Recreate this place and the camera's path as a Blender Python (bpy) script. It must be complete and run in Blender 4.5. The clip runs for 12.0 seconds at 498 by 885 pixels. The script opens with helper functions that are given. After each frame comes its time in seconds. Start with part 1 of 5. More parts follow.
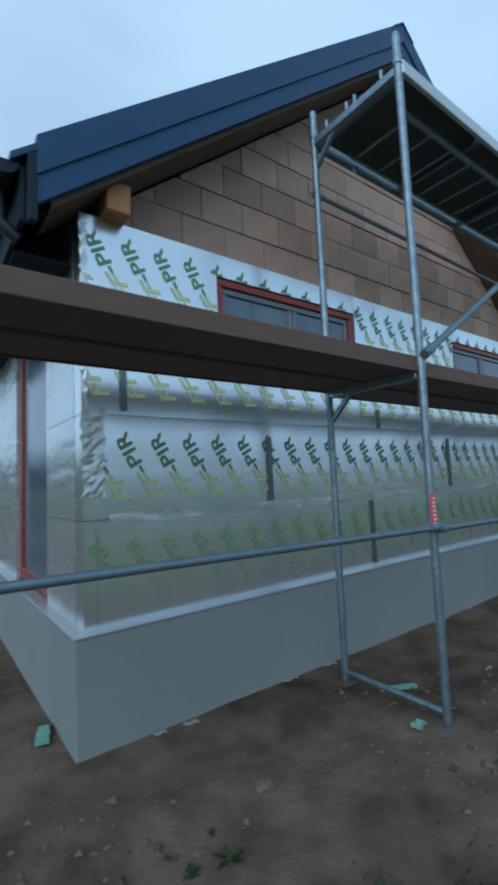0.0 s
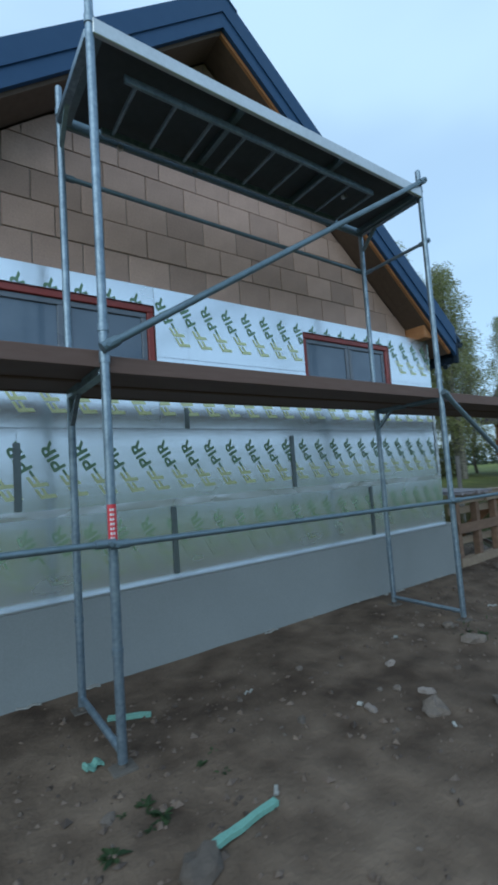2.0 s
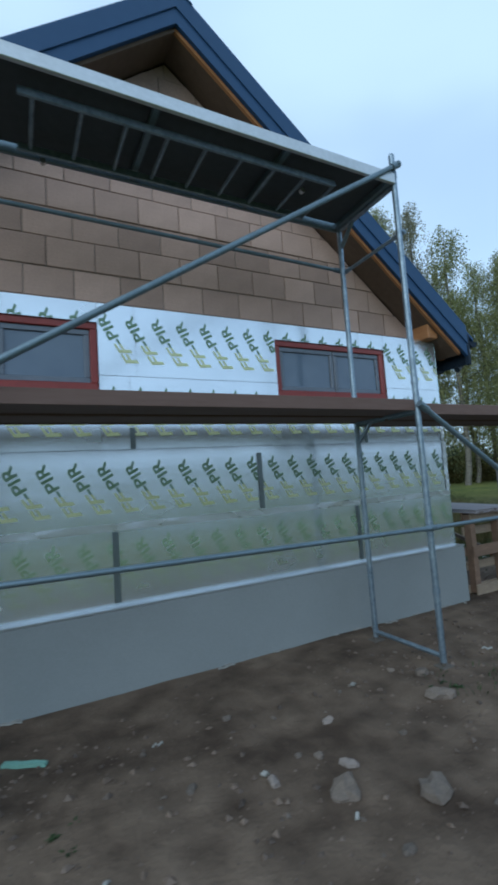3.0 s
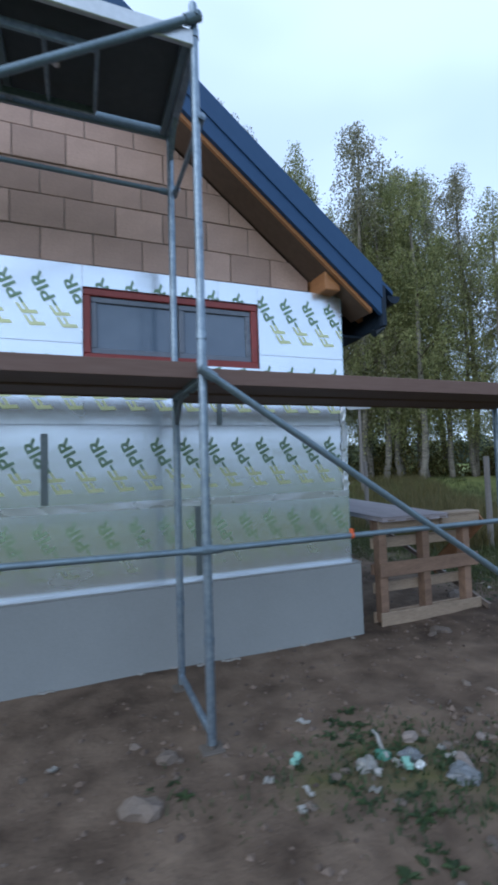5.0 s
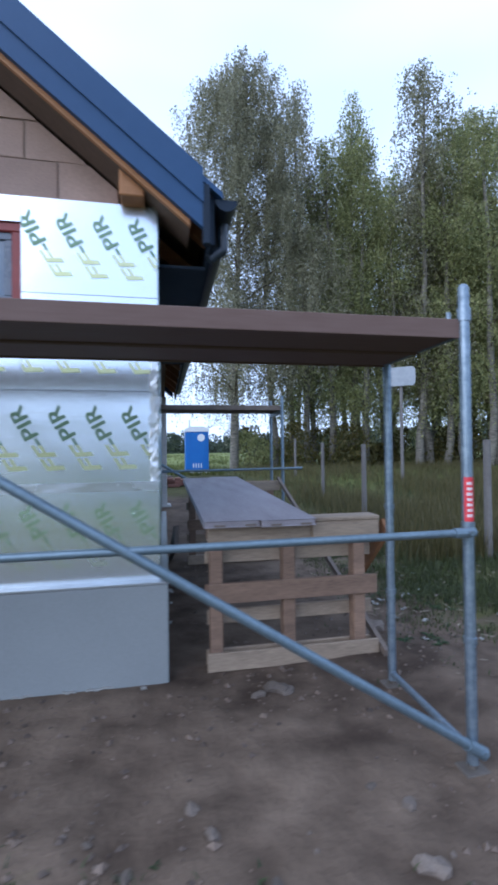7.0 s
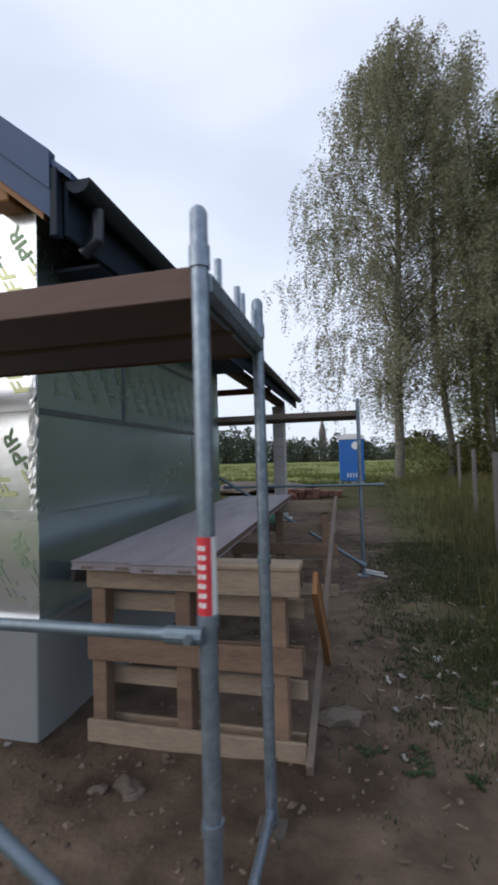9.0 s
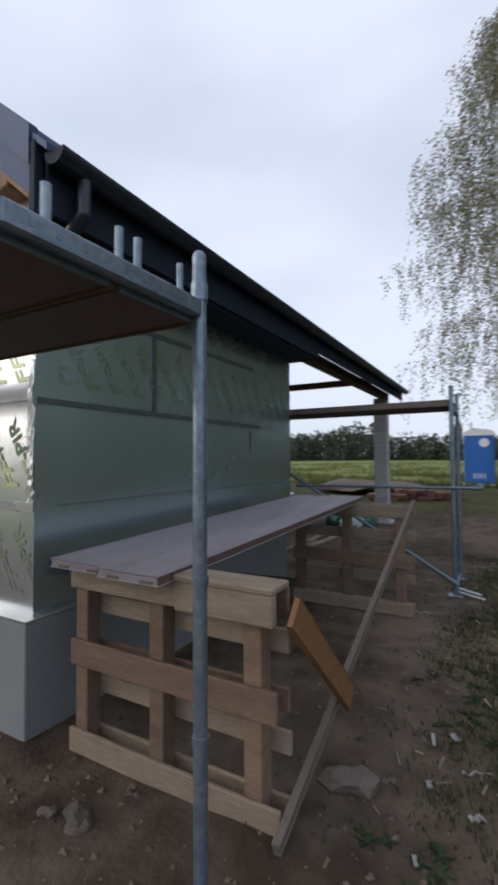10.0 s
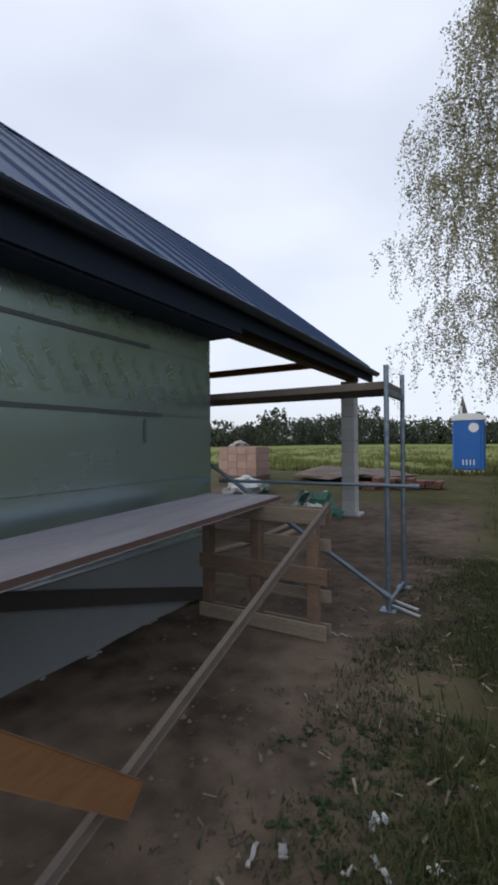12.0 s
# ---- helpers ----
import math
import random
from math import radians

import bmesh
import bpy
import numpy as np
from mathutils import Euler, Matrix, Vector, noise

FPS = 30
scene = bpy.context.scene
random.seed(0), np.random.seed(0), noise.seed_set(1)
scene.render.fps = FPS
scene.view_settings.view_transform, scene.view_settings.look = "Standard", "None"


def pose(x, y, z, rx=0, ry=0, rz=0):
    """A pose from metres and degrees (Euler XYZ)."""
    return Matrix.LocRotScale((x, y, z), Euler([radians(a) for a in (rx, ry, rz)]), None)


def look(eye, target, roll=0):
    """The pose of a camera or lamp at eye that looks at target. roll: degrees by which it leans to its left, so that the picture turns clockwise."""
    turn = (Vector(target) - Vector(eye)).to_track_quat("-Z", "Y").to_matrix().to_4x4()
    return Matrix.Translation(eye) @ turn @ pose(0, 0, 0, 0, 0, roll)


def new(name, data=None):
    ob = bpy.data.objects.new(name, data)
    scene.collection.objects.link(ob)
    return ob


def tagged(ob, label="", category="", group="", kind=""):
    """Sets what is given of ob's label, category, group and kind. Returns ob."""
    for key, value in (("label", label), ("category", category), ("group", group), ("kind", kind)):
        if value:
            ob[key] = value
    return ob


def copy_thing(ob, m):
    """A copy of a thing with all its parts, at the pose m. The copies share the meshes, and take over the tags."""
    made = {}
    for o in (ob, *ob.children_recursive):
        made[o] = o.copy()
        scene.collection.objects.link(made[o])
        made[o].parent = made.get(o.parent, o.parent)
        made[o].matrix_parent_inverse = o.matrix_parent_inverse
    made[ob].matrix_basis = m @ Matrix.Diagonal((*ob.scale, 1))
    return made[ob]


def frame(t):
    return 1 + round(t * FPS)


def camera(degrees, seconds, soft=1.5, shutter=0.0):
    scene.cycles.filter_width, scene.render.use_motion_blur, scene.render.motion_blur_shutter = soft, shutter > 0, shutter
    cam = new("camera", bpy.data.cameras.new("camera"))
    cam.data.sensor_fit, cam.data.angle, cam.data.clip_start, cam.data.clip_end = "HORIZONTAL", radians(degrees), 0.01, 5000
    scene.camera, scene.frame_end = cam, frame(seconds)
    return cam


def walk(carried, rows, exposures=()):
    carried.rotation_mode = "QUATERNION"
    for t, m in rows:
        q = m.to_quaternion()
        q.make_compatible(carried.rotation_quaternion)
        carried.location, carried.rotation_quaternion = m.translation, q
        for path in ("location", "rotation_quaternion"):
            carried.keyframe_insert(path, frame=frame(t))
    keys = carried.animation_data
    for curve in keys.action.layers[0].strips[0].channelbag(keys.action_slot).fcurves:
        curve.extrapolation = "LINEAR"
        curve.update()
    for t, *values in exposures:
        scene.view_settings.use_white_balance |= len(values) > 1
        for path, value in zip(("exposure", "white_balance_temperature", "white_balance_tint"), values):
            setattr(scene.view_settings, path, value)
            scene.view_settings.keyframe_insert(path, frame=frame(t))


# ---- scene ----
cam = camera(57.9, 12.0, soft=3.2, shutter=0.5)
PATH = [
    (0, (-0.106, -0.068, 1.482), (1.087, 1.529, 1.647), -2.5),
    (0.5, (0.26, -0.242, 1.472), (1.46, 1.349, 1.643), -3.4),
    (1, (0.731, -0.396, 1.437), (2.023, 1.124, 1.57), -4.8),
    (1.5, (1.142, -0.648, 1.445), (2.382, 0.915, 1.58), -5.4),
    (2, (1.528, -0.899, 1.445), (2.676, 0.732, 1.601), -4.0),
    (2.5, (2.007, -1.017, 1.477), (2.94, 0.743, 1.662), -3.9),
    (3, (2.462, -1.14, 1.562), (3.377, 0.629, 1.74), -4.0),
    (4.8, (4.417, -0.985, 1.567), (5.154, 0.87, 1.688), -2.6),
    (5, (4.658, -0.975, 1.55), (5.369, 0.891, 1.659), -1.8),
    (5.5, (5.227, -0.932, 1.563), (5.894, 0.951, 1.651), -1.3),
    (6, (5.799, -0.783, 1.564), (6.366, 1.134, 1.634), -1.4),
    (6.5, (6.375, -0.635, 1.544), (6.961, 1.277, 1.59), -1.3),
    (7, (6.949, -0.446, 1.51), (7.322, 1.519, 1.544), -0.7),
    (7.2, (7.155, -0.381, 1.511), (7.538, 1.581, 1.536), -1.0),
    (9, (8.706, 0.263, 1.569), (8.241, 2.207, 1.651), -1.6),
    (9.5, (8.931, 0.593, 1.55), (8.314, 2.494, 1.633), -1.1),
    (10, (9.193, 0.888, 1.555), (8.218, 2.633, 1.627), -0.4),
    (10.5, (9.353, 1.221, 1.552), (8.252, 2.889, 1.623), -0.4),
    (11, (9.543, 1.491, 1.602), (8.506, 3.2, 1.657), -0.4),
    (11.5, (9.658, 1.734, 1.644), (8.649, 3.46, 1.682), 0.2),
    (12, (9.695, 1.987, 1.629), (8.701, 3.723, 1.631), -0.6),
]
EXPOSURES = [
    (0.0, 0.02, 5500, -7),
    (0.6, 0.06, 5500, -7),
    (1.0, 0.42, 5500, -7),
    (1.6, 0.28, 5500, -6),
    (2.2, 0.2, 5500, -6),
    (3.0, 0.26, 5600, -4),
    (5.0, 0.58, 5600, 6),
    (6.0, 0.6, 5600, 11),
    (7.0, 0.94, 5450, 12),
    (9.0, 0.4, 6950, 13),
    (10.0, 0.3, 7050, 13),
    (12.0, 0.38, 7250, 12),
]
walk(cam, [(t, look(eye, target, roll)) for t, eye, target, roll in PATH], EXPOSURES)

# ---- sky, sun ----
world = bpy.data.worlds.new("overcast_evening")
scene.world = world
world.use_nodes = True
wn, wl = world.node_tree.nodes, world.node_tree.links
wn.clear()
w_out = wn.new("ShaderNodeOutputWorld")
w_bg = wn.new("ShaderNodeBackground")
w_sky = wn.new("ShaderNodeTexSky")
w_sky.sky_type, w_sky.sun_disc = "NISHITA", False
w_sky.sun_elevation, w_sky.sun_rotation = radians(30), radians(236)
w_sky.air_density, w_sky.dust_density, w_sky.ozone_density = 1.0, 1.5, 2.0
w_co = wn.new("ShaderNodeTexCoord")
w_map = wn.new("ShaderNodeMapping")
w_map.inputs["Scale"].default_value = (1.2, 1.2, 3.2)
w_no = wn.new("ShaderNodeTexNoise")
w_no.inputs["Scale"].default_value, w_no.inputs["Detail"].default_value = 1.4, 3
w_no.inputs["Roughness"].default_value = 0.4
w_ramp = wn.new("ShaderNodeMapRange")
w_ramp.interpolation_type = "SMOOTHSTEP"
for k, v in (("From Min", 0.34), ("From Max", 0.68), ("To Min", 0.7), ("To Max", 0.95)):
    w_ramp.inputs[k].default_value = v
w_mix = wn.new("ShaderNodeMix")
w_mix.data_type = "RGBA"
w_mix.inputs["B"].default_value = (5.3, 6.15, 7.75, 1)
wl.new(w_co.outputs["Generated"], w_map.inputs["Vector"])
wl.new(w_map.outputs["Vector"], w_no.inputs["Vector"])
wl.new(w_no.outputs["Fac"], w_ramp.inputs["Value"])
wl.new(w_ramp.outputs["Result"], w_mix.inputs["Factor"])
wl.new(w_sky.outputs["Color"], w_mix.inputs["A"])
wl.new(w_mix.outputs["Result"], w_bg.inputs["Color"])
w_bg.inputs["Strength"].default_value = 0.12
wl.new(w_bg.outputs["Background"], w_out.inputs["Surface"])

sun = new("sun", bpy.data.lights.new("sun", "SUN"))
sun.data.energy, sun.data.angle, sun.data.color = 1.15, radians(70), (1.0, 0.95, 0.9)
sun.matrix_world = look((-19, -13, 13.3), (0, 0, 0))


# ---- materials ----
def node_mat(name):
    m = bpy.data.materials.new(name)
    m.use_nodes = True
    nt = m.node_tree
    return m, nt.nodes, nt.links, nt.nodes["Principled BSDF"]


def surface(name, colour, second=None, rough=0.7, metal=0.0, grain=30.0, stain=2.5, bump=0.2, depth=0.004, vary=0.0, stretch=(1, 1, 1), amount=0.7, specular=0.5):
    """A two-scale procedural surface: large stains, fine grain, a bump of fine relief, and a shift of tone from piece to piece."""
    m, n, l, b = node_mat(name)
    second = second or tuple(c * 0.62 for c in colour)
    co = n.new("ShaderNodeTexCoord")
    mp = n.new("ShaderNodeMapping")
    mp.inputs["Scale"].default_value = stretch
    l.new(co.outputs["Object"], mp.inputs["Vector"])
    big, fine = n.new("ShaderNodeTexNoise"), n.new("ShaderNodeTexNoise")
    big.inputs["Scale"].default_value, big.inputs["Detail"].default_value = stain, 4
    fine.inputs["Scale"].default_value, fine.inputs["Detail"].default_value = grain, 5
    for t in (big, fine):
        l.new(mp.outputs["Vector"], t.inputs["Vector"])
    add = n.new("ShaderNodeMath")
    add.operation = "MULTIPLY_ADD"
    add.inputs[1].default_value = 0.55
    l.new(fine.outputs["Fac"], add.inputs[0])
    sc = n.new("ShaderNodeMath")
    sc.operation, sc.inputs[1].default_value = "MULTIPLY", 0.5
    l.new(big.outputs["Fac"], sc.inputs[0])
    l.new(sc.outputs[0], add.inputs[2])
    rg = n.new("ShaderNodeMapRange")
    for k, v in (("From Min", 0.36), ("From Max", 0.7), ("To Min", 0.0), ("To Max", amount)):
        rg.inputs[k].default_value = v
    l.new(add.outputs[0], rg.inputs["Value"])
    mix = n.new("ShaderNodeMix")
    mix.data_type = "RGBA"
    mix.inputs["A"].default_value, mix.inputs["B"].default_value = (*colour, 1), (*second, 1)
    l.new(rg.outputs["Result"], mix.inputs["Factor"])
    last = mix.outputs["Result"]
    if vary:
        info = n.new("ShaderNodeObjectInfo")
        vr = n.new("ShaderNodeMapRange")
        vr.inputs["To Min"].default_value, vr.inputs["To Max"].default_value = 1 - vary, 1 + vary
        l.new(info.outputs["Random"], vr.inputs["Value"])
        hs = n.new("ShaderNodeHueSaturation")
        l.new(vr.outputs["Result"], hs.inputs["Value"])
        l.new(last, hs.inputs["Color"])
        last = hs.outputs["Color"]
    l.new(last, b.inputs["Base Color"])
    rr = n.new("ShaderNodeMapRange")
    rr.inputs["To Min"].default_value, rr.inputs["To Max"].default_value = max(rough - 0.12, 0.04), min(rough + 0.12, 1)
    l.new(big.outputs["Fac"], rr.inputs["Value"])
    l.new(rr.outputs["Result"], b.inputs["Roughness"])
    b.inputs["Metallic"].default_value = metal
    b.inputs["Specular IOR Level"].default_value = specular
    if bump:
        bp = n.new("ShaderNodeBump")
        bp.inputs["Strength"].default_value, bp.inputs["Distance"].default_value = bump, depth
        l.new(fine.outputs["Fac"], bp.inputs["Height"])
        l.new(bp.outputs["Normal"], b.inputs["Normal"])
    return m


def foil(name, colour, rough, metal, wave=0.004, fine=0.25):
    """Thin embossed foil: soft metal with gentle waves and wrinkles."""
    m, n, l, b = node_mat(name)
    co = n.new("ShaderNodeTexCoord")
    w1, w2, w3 = (n.new("ShaderNodeTexNoise") for _ in range(3))
    mp = n.new("ShaderNodeMapping")
    mp.inputs["Scale"].default_value = (1, 1, 2.2)
    l.new(co.outputs["Object"], mp.inputs["Vector"])
    for t, s, d in ((w1, 2.4, 2), (w2, 26, 5), (w3, 1.1, 5)):
        t.inputs["Scale"].default_value, t.inputs["Detail"].default_value = s, d
        l.new(mp.outputs["Vector"], t.inputs["Vector"])
    b1, b2 = n.new("ShaderNodeBump"), n.new("ShaderNodeBump")
    b1.inputs["Strength"].default_value, b1.inputs["Distance"].default_value = 0.5, wave * 5
    b2.inputs["Strength"].default_value, b2.inputs["Distance"].default_value = fine, 0.004
    l.new(w1.outputs["Fac"], b1.inputs["Height"])
    l.new(w2.outputs["Fac"], b2.inputs["Height"])
    l.new(b1.outputs["Normal"], b2.inputs["Normal"])
    l.new(b2.outputs["Normal"], b.inputs["Normal"])
    mix = n.new("ShaderNodeMix")
    mix.data_type = "RGBA"
    mix.inputs["A"].default_value = (*colour, 1)
    mix.inputs["B"].default_value = (*(c * 0.84 for c in colour), 1)
    l.new(w3.outputs["Fac"], mix.inputs["Factor"])
    l.new(mix.outputs["Result"], b.inputs["Base Color"])
    rr = n.new("ShaderNodeMapRange")
    rr.inputs["To Min"].default_value, rr.inputs["To Max"].default_value = rough - 0.08, rough + 0.1
    l.new(w3.outputs["Fac"], rr.inputs["Value"])
    l.new(rr.outputs["Result"], b.inputs["Roughness"])
    b.inputs["Metallic"].default_value = metal
    return m


M_FOIL = foil("foil_facing", (0.76, 0.815, 0.865), 0.23, 0.86, 0.0006, 0.05)
# green of the mirrored trees is put into the side foil's colour
M_FOIL_SIDE = foil("foil_facing_with_reflection_tint", (0.58, 0.76, 0.81), 0.24, 0.9, 0.0003, 0.07)
M_SIDEINK = surface("sheen_paled_green_print", (0.43, 0.60, 0.50), (0.50, 0.68, 0.60), rough=0.26, metal=0.9, bump=0, grain=8)
M_TAPE = foil("aluminium_tape", (0.66, 0.69, 0.72), 0.26, 0.7, 0.006)
M_TAPE_DARK = surface("joint_tape", (0.17, 0.2, 0.21), rough=0.35, metal=0.6, bump=0.1)
M_GREEN = surface("green_print", (0.12, 0.20, 0.12), (0.19, 0.28, 0.18), rough=0.4, metal=0.5, bump=0, grain=60)
M_YELLOW = surface("yellow_green_print", (0.52, 0.55, 0.27), (0.62, 0.66, 0.45), rough=0.4, metal=0.5, bump=0, grain=60)
# inks of the lowest row, paled in colour for the sheen over them
M_FAINT_G = surface("sheen_paled_green_print", (0.46, 0.61, 0.47), (0.54, 0.68, 0.56), rough=0.26, metal=0.84, bump=0, grain=20)
M_FAINT_Y = surface("sheen_paled_yellow_print", (0.65, 0.73, 0.66), (0.70, 0.77, 0.74), rough=0.25, metal=0.86, bump=0, grain=20)
M_PLINTH = surface("grey_render_coat", (0.235, 0.255, 0.262), (0.18, 0.195, 0.20), rough=0.85, grain=120, stain=1.2, bump=0.12, depth=0.002)
M_BLOCK = surface("clay_aggregate_block", (0.41, 0.285, 0.23), (0.245, 0.175, 0.15), rough=0.95, grain=70, stain=3.5, bump=0.5, depth=0.006, vary=0.19)
M_MORTAR = surface("mortar", (0.27, 0.225, 0.195), rough=0.95, grain=90, bump=0.4)
M_COLBLOCK = surface("grey_hollow_block", (0.5, 0.5, 0.49), (0.38, 0.38, 0.37), rough=0.95, grain=80, bump=0.4, vary=0.06)
M_ROOF = surface("navy_roof_sheet", (0.022, 0.058, 0.135), (0.03, 0.07, 0.155), rough=0.52, specular=0.26, metal=0.05, grain=14, stain=1.5, bump=0.05)
M_GUTTER = surface("black_gutter_steel", (0.016, 0.024, 0.036), (0.024, 0.032, 0.044), rough=0.35, grain=20, bump=0.05)
M_FASCIA = surface("matt_navy_eave_sheet", (0.013, 0.022, 0.038), (0.018, 0.028, 0.045), rough=0.7, grain=20, bump=0.05, specular=0.2)
M_SPRUCE = surface("orange_stained_spruce", (0.40, 0.19, 0.075), (0.27, 0.12, 0.05), rough=0.6, grain=22, stain=3, bump=0.25, stretch=(1, 1, 5))
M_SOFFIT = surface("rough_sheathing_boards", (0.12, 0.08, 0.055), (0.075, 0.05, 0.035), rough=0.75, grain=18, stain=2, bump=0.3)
M_REDFRAME = surface("mahogany_red_frame", (0.23, 0.033, 0.027), (0.16, 0.025, 0.021), rough=0.42, grain=30, bump=0.08)
M_GALV = surface("galvanised_steel", (0.28, 0.345, 0.41), (0.14, 0.185, 0.235), rough=0.42, metal=0.7, grain=45, stain=13, bump=0.2, depth=0.001, amount=0.95)
M_GALV_DARK = surface("weathered_galvanised_steel", (0.16, 0.215, 0.255), (0.095, 0.13, 0.16), rough=0.45, metal=0.5, grain=45, stain=7, bump=0.15, depth=0.001)
M_DUSTY = surface("dusty_steel", (0.13, 0.115, 0.1), (0.085, 0.07, 0.06), rough=0.85, metal=0.15, grain=40, bump=0.3)
M_PLY = surface("brown_scaffold_plywood", (0.115, 0.073, 0.061), (0.15, 0.103, 0.09), specular=0.25, rough=0.7, grain=16, stain=2, bump=0.2, stretch=(0.4, 3, 3))
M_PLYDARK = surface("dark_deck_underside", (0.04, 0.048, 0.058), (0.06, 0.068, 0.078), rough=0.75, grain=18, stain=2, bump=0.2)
M_ALU = surface("aluminium_edge", (0.55, 0.57, 0.58), (0.42, 0.44, 0.45), rough=0.35, metal=0.85, grain=30, bump=0.05)
M_BOARD = surface("grey_weathered_formboard", (0.27, 0.25, 0.27), (0.15, 0.13, 0.14), rough=0.6, grain=26, stain=2.2, bump=0.3, stretch=(4, 0.6, 4), vary=0.1)
M_PALLET = surface("brown_pallet_wood", (0.225, 0.145, 0.098), (0.09, 0.06, 0.045), rough=0.85, grain=24, stain=4, bump=0.35, stretch=(0.7, 4, 4), vary=0.2)
M_PALE = surface("pale_sawn_pine", (0.32, 0.25, 0.18), (0.14, 0.105, 0.078), rough=0.8, grain=22, stain=3, bump=0.3, stretch=(0.7, 4, 4), vary=0.1)
M_GREYWOOD = surface("weathered_batten_wood", (0.165, 0.132, 0.108), (0.10, 0.078, 0.064), rough=0.85, grain=26, stain=4, bump=0.35, stretch=(4, 0.7, 4))
M_ORANGE = surface("orange_brown_board", (0.26, 0.125, 0.05), (0.16, 0.075, 0.035), rough=0.7, grain=24, stain=3, bump=0.25, stretch=(4, 0.7, 4))
M_DARKWOOD = surface("dark_wet_plank", (0.045, 0.038, 0.036), (0.07, 0.058, 0.05), rough=0.8, grain=24, stain=3, bump=0.3)
M_STONE = surface("grey_brown_stone", (0.16, 0.13, 0.108), (0.08, 0.064, 0.052), rough=0.9, grain=30, stain=6, bump=0.5, depth=0.01, vary=0.3)
M_PALESTONE = surface("pale_rubble_stone", (0.28, 0.24, 0.215), (0.16, 0.13, 0.115), rough=0.9, grain=30, stain=6, bump=0.5, depth=0.01)
M_CRUMB = surface("pale_mortar", (0.34, 0.34, 0.33), (0.2, 0.19, 0.17), rough=0.9, grain=60, bump=0.4)
M_TEAL = surface("teal_foam_offcut", (0.19, 0.38, 0.32), (0.12, 0.22, 0.18), rough=0.8, grain=90, bump=0.3)
M_SCRAP = surface("white_plastic_scrap", (0.29, 0.29, 0.275), (0.13, 0.125, 0.11), rough=0.5, grain=20, bump=0.3, vary=0.25)
M_GREYBAG = surface("grey_plastic_film", (0.15, 0.165, 0.18), (0.07, 0.07, 0.065), rough=0.3, grain=12, bump=0.6, depth=0.02)
M_GREENBAG = surface("green_plastic_film", (0.06, 0.2, 0.14), (0.035, 0.11, 0.08), rough=0.35, grain=12, bump=0.6, depth=0.02)
M_BLUE = surface("blue_moulded_plastic", (0.008, 0.10, 0.36), (0.012, 0.13, 0.42), rough=0.45, grain=20, bump=0.05)
M_WHITE = surface("off_white_plastic", (0.66, 0.69, 0.70), (0.55, 0.58, 0.6), rough=0.5, grain=20, bump=0.05)
M_RED = surface("red_sticker", (0.55, 0.035, 0.05), (0.5, 0.03, 0.045), rough=0.45, bump=0)
M_ORANGECLIP = surface("orange_plastic", (0.55, 0.11, 0.03), (0.45, 0.09, 0.03), rough=0.5, bump=0)
M_BARK = surface("birch_bark", (0.23, 0.215, 0.18), (0.035, 0.032, 0.026), rough=0.9, grain=5, stain=2.2, bump=0.5, depth=0.02, stretch=(1, 1, 3.5), amount=0.95)
M_TWIG = surface("brown_twigs", (0.10, 0.075, 0.06), rough=0.9, bump=0)
M_HOUSERED = surface("red_painted_wall", (0.17, 0.035, 0.03), (0.12, 0.028, 0.024), rough=0.8, grain=9, bump=0.2)
M_TILE = surface("grey_roof_tiles", (0.095, 0.08, 0.085), (0.065, 0.055, 0.06), rough=0.8, grain=7, bump=0.4, depth=0.03)
M_BRICK = surface("red_brick", (0.21, 0.10, 0.075), (0.14, 0.07, 0.055), rough=0.9, grain=30, bump=0.4, vary=0.25)
M_PINKWRAP = surface("pinkish_wrapped_blocks", (0.44, 0.30, 0.26), (0.32, 0.2, 0.17), rough=0.6, grain=14, bump=0.4, vary=0.15)
M_PALEGREY = surface("weathered_pale_panel", (0.30, 0.33, 0.36), (0.22, 0.24, 0.27), rough=0.6, grain=10, bump=0.05)
M_FENCEPOST = surface("grey_wooden_post", (0.17, 0.16, 0.15), (0.11, 0.10, 0.095), rough=0.9, grain=20, bump=0.4)


def leaf_mat(name, dark, light, through_light=0.5):
    m, n, l, b = node_mat(name)
    geo = n.new("ShaderNodeNewGeometry")
    mix = n.new("ShaderNodeMix")
    mix.data_type = "RGBA"
    mix.inputs["A"].default_value, mix.inputs["B"].default_value = (*dark, 1), (*light, 1)
    l.new(geo.outputs["Random Per Island"], mix.inputs["Factor"])
    l.new(mix.outputs["Result"], b.inputs["Base Color"])
    b.inputs["Roughness"].default_value = 0.6
    tr, sh = n.new("ShaderNodeBsdfTranslucent"), n.new("ShaderNodeMixShader")
    l.new(mix.outputs["Result"], tr.inputs["Color"])
    sh.inputs["Fac"].default_value = through_light
    out = n["Material Output"]
    l.new(b.outputs["BSDF"], sh.inputs[1])
    l.new(tr.outputs["BSDF"], sh.inputs[2])
    l.new(sh.outputs["Shader"], out.inputs["Surface"])
    return m


M_LEAF = leaf_mat("birch_leaves", (0.13, 0.135, 0.085), (0.33, 0.31, 0.20))
M_LEAF_DARK = leaf_mat("dark_birch_leaves", (0.14, 0.17, 0.07), (0.36, 0.36, 0.15))
M_BUSH = leaf_mat("shrub_leaves", (0.05, 0.055, 0.016), (0.16, 0.135, 0.038))
M_FARLEAF = leaf_mat("far_wood_leaves", (0.028, 0.042, 0.028), (0.07, 0.09, 0.05), 0.25)
M_GRASS = leaf_mat("grass_blades", (0.03, 0.042, 0.014), (0.11, 0.13, 0.045))
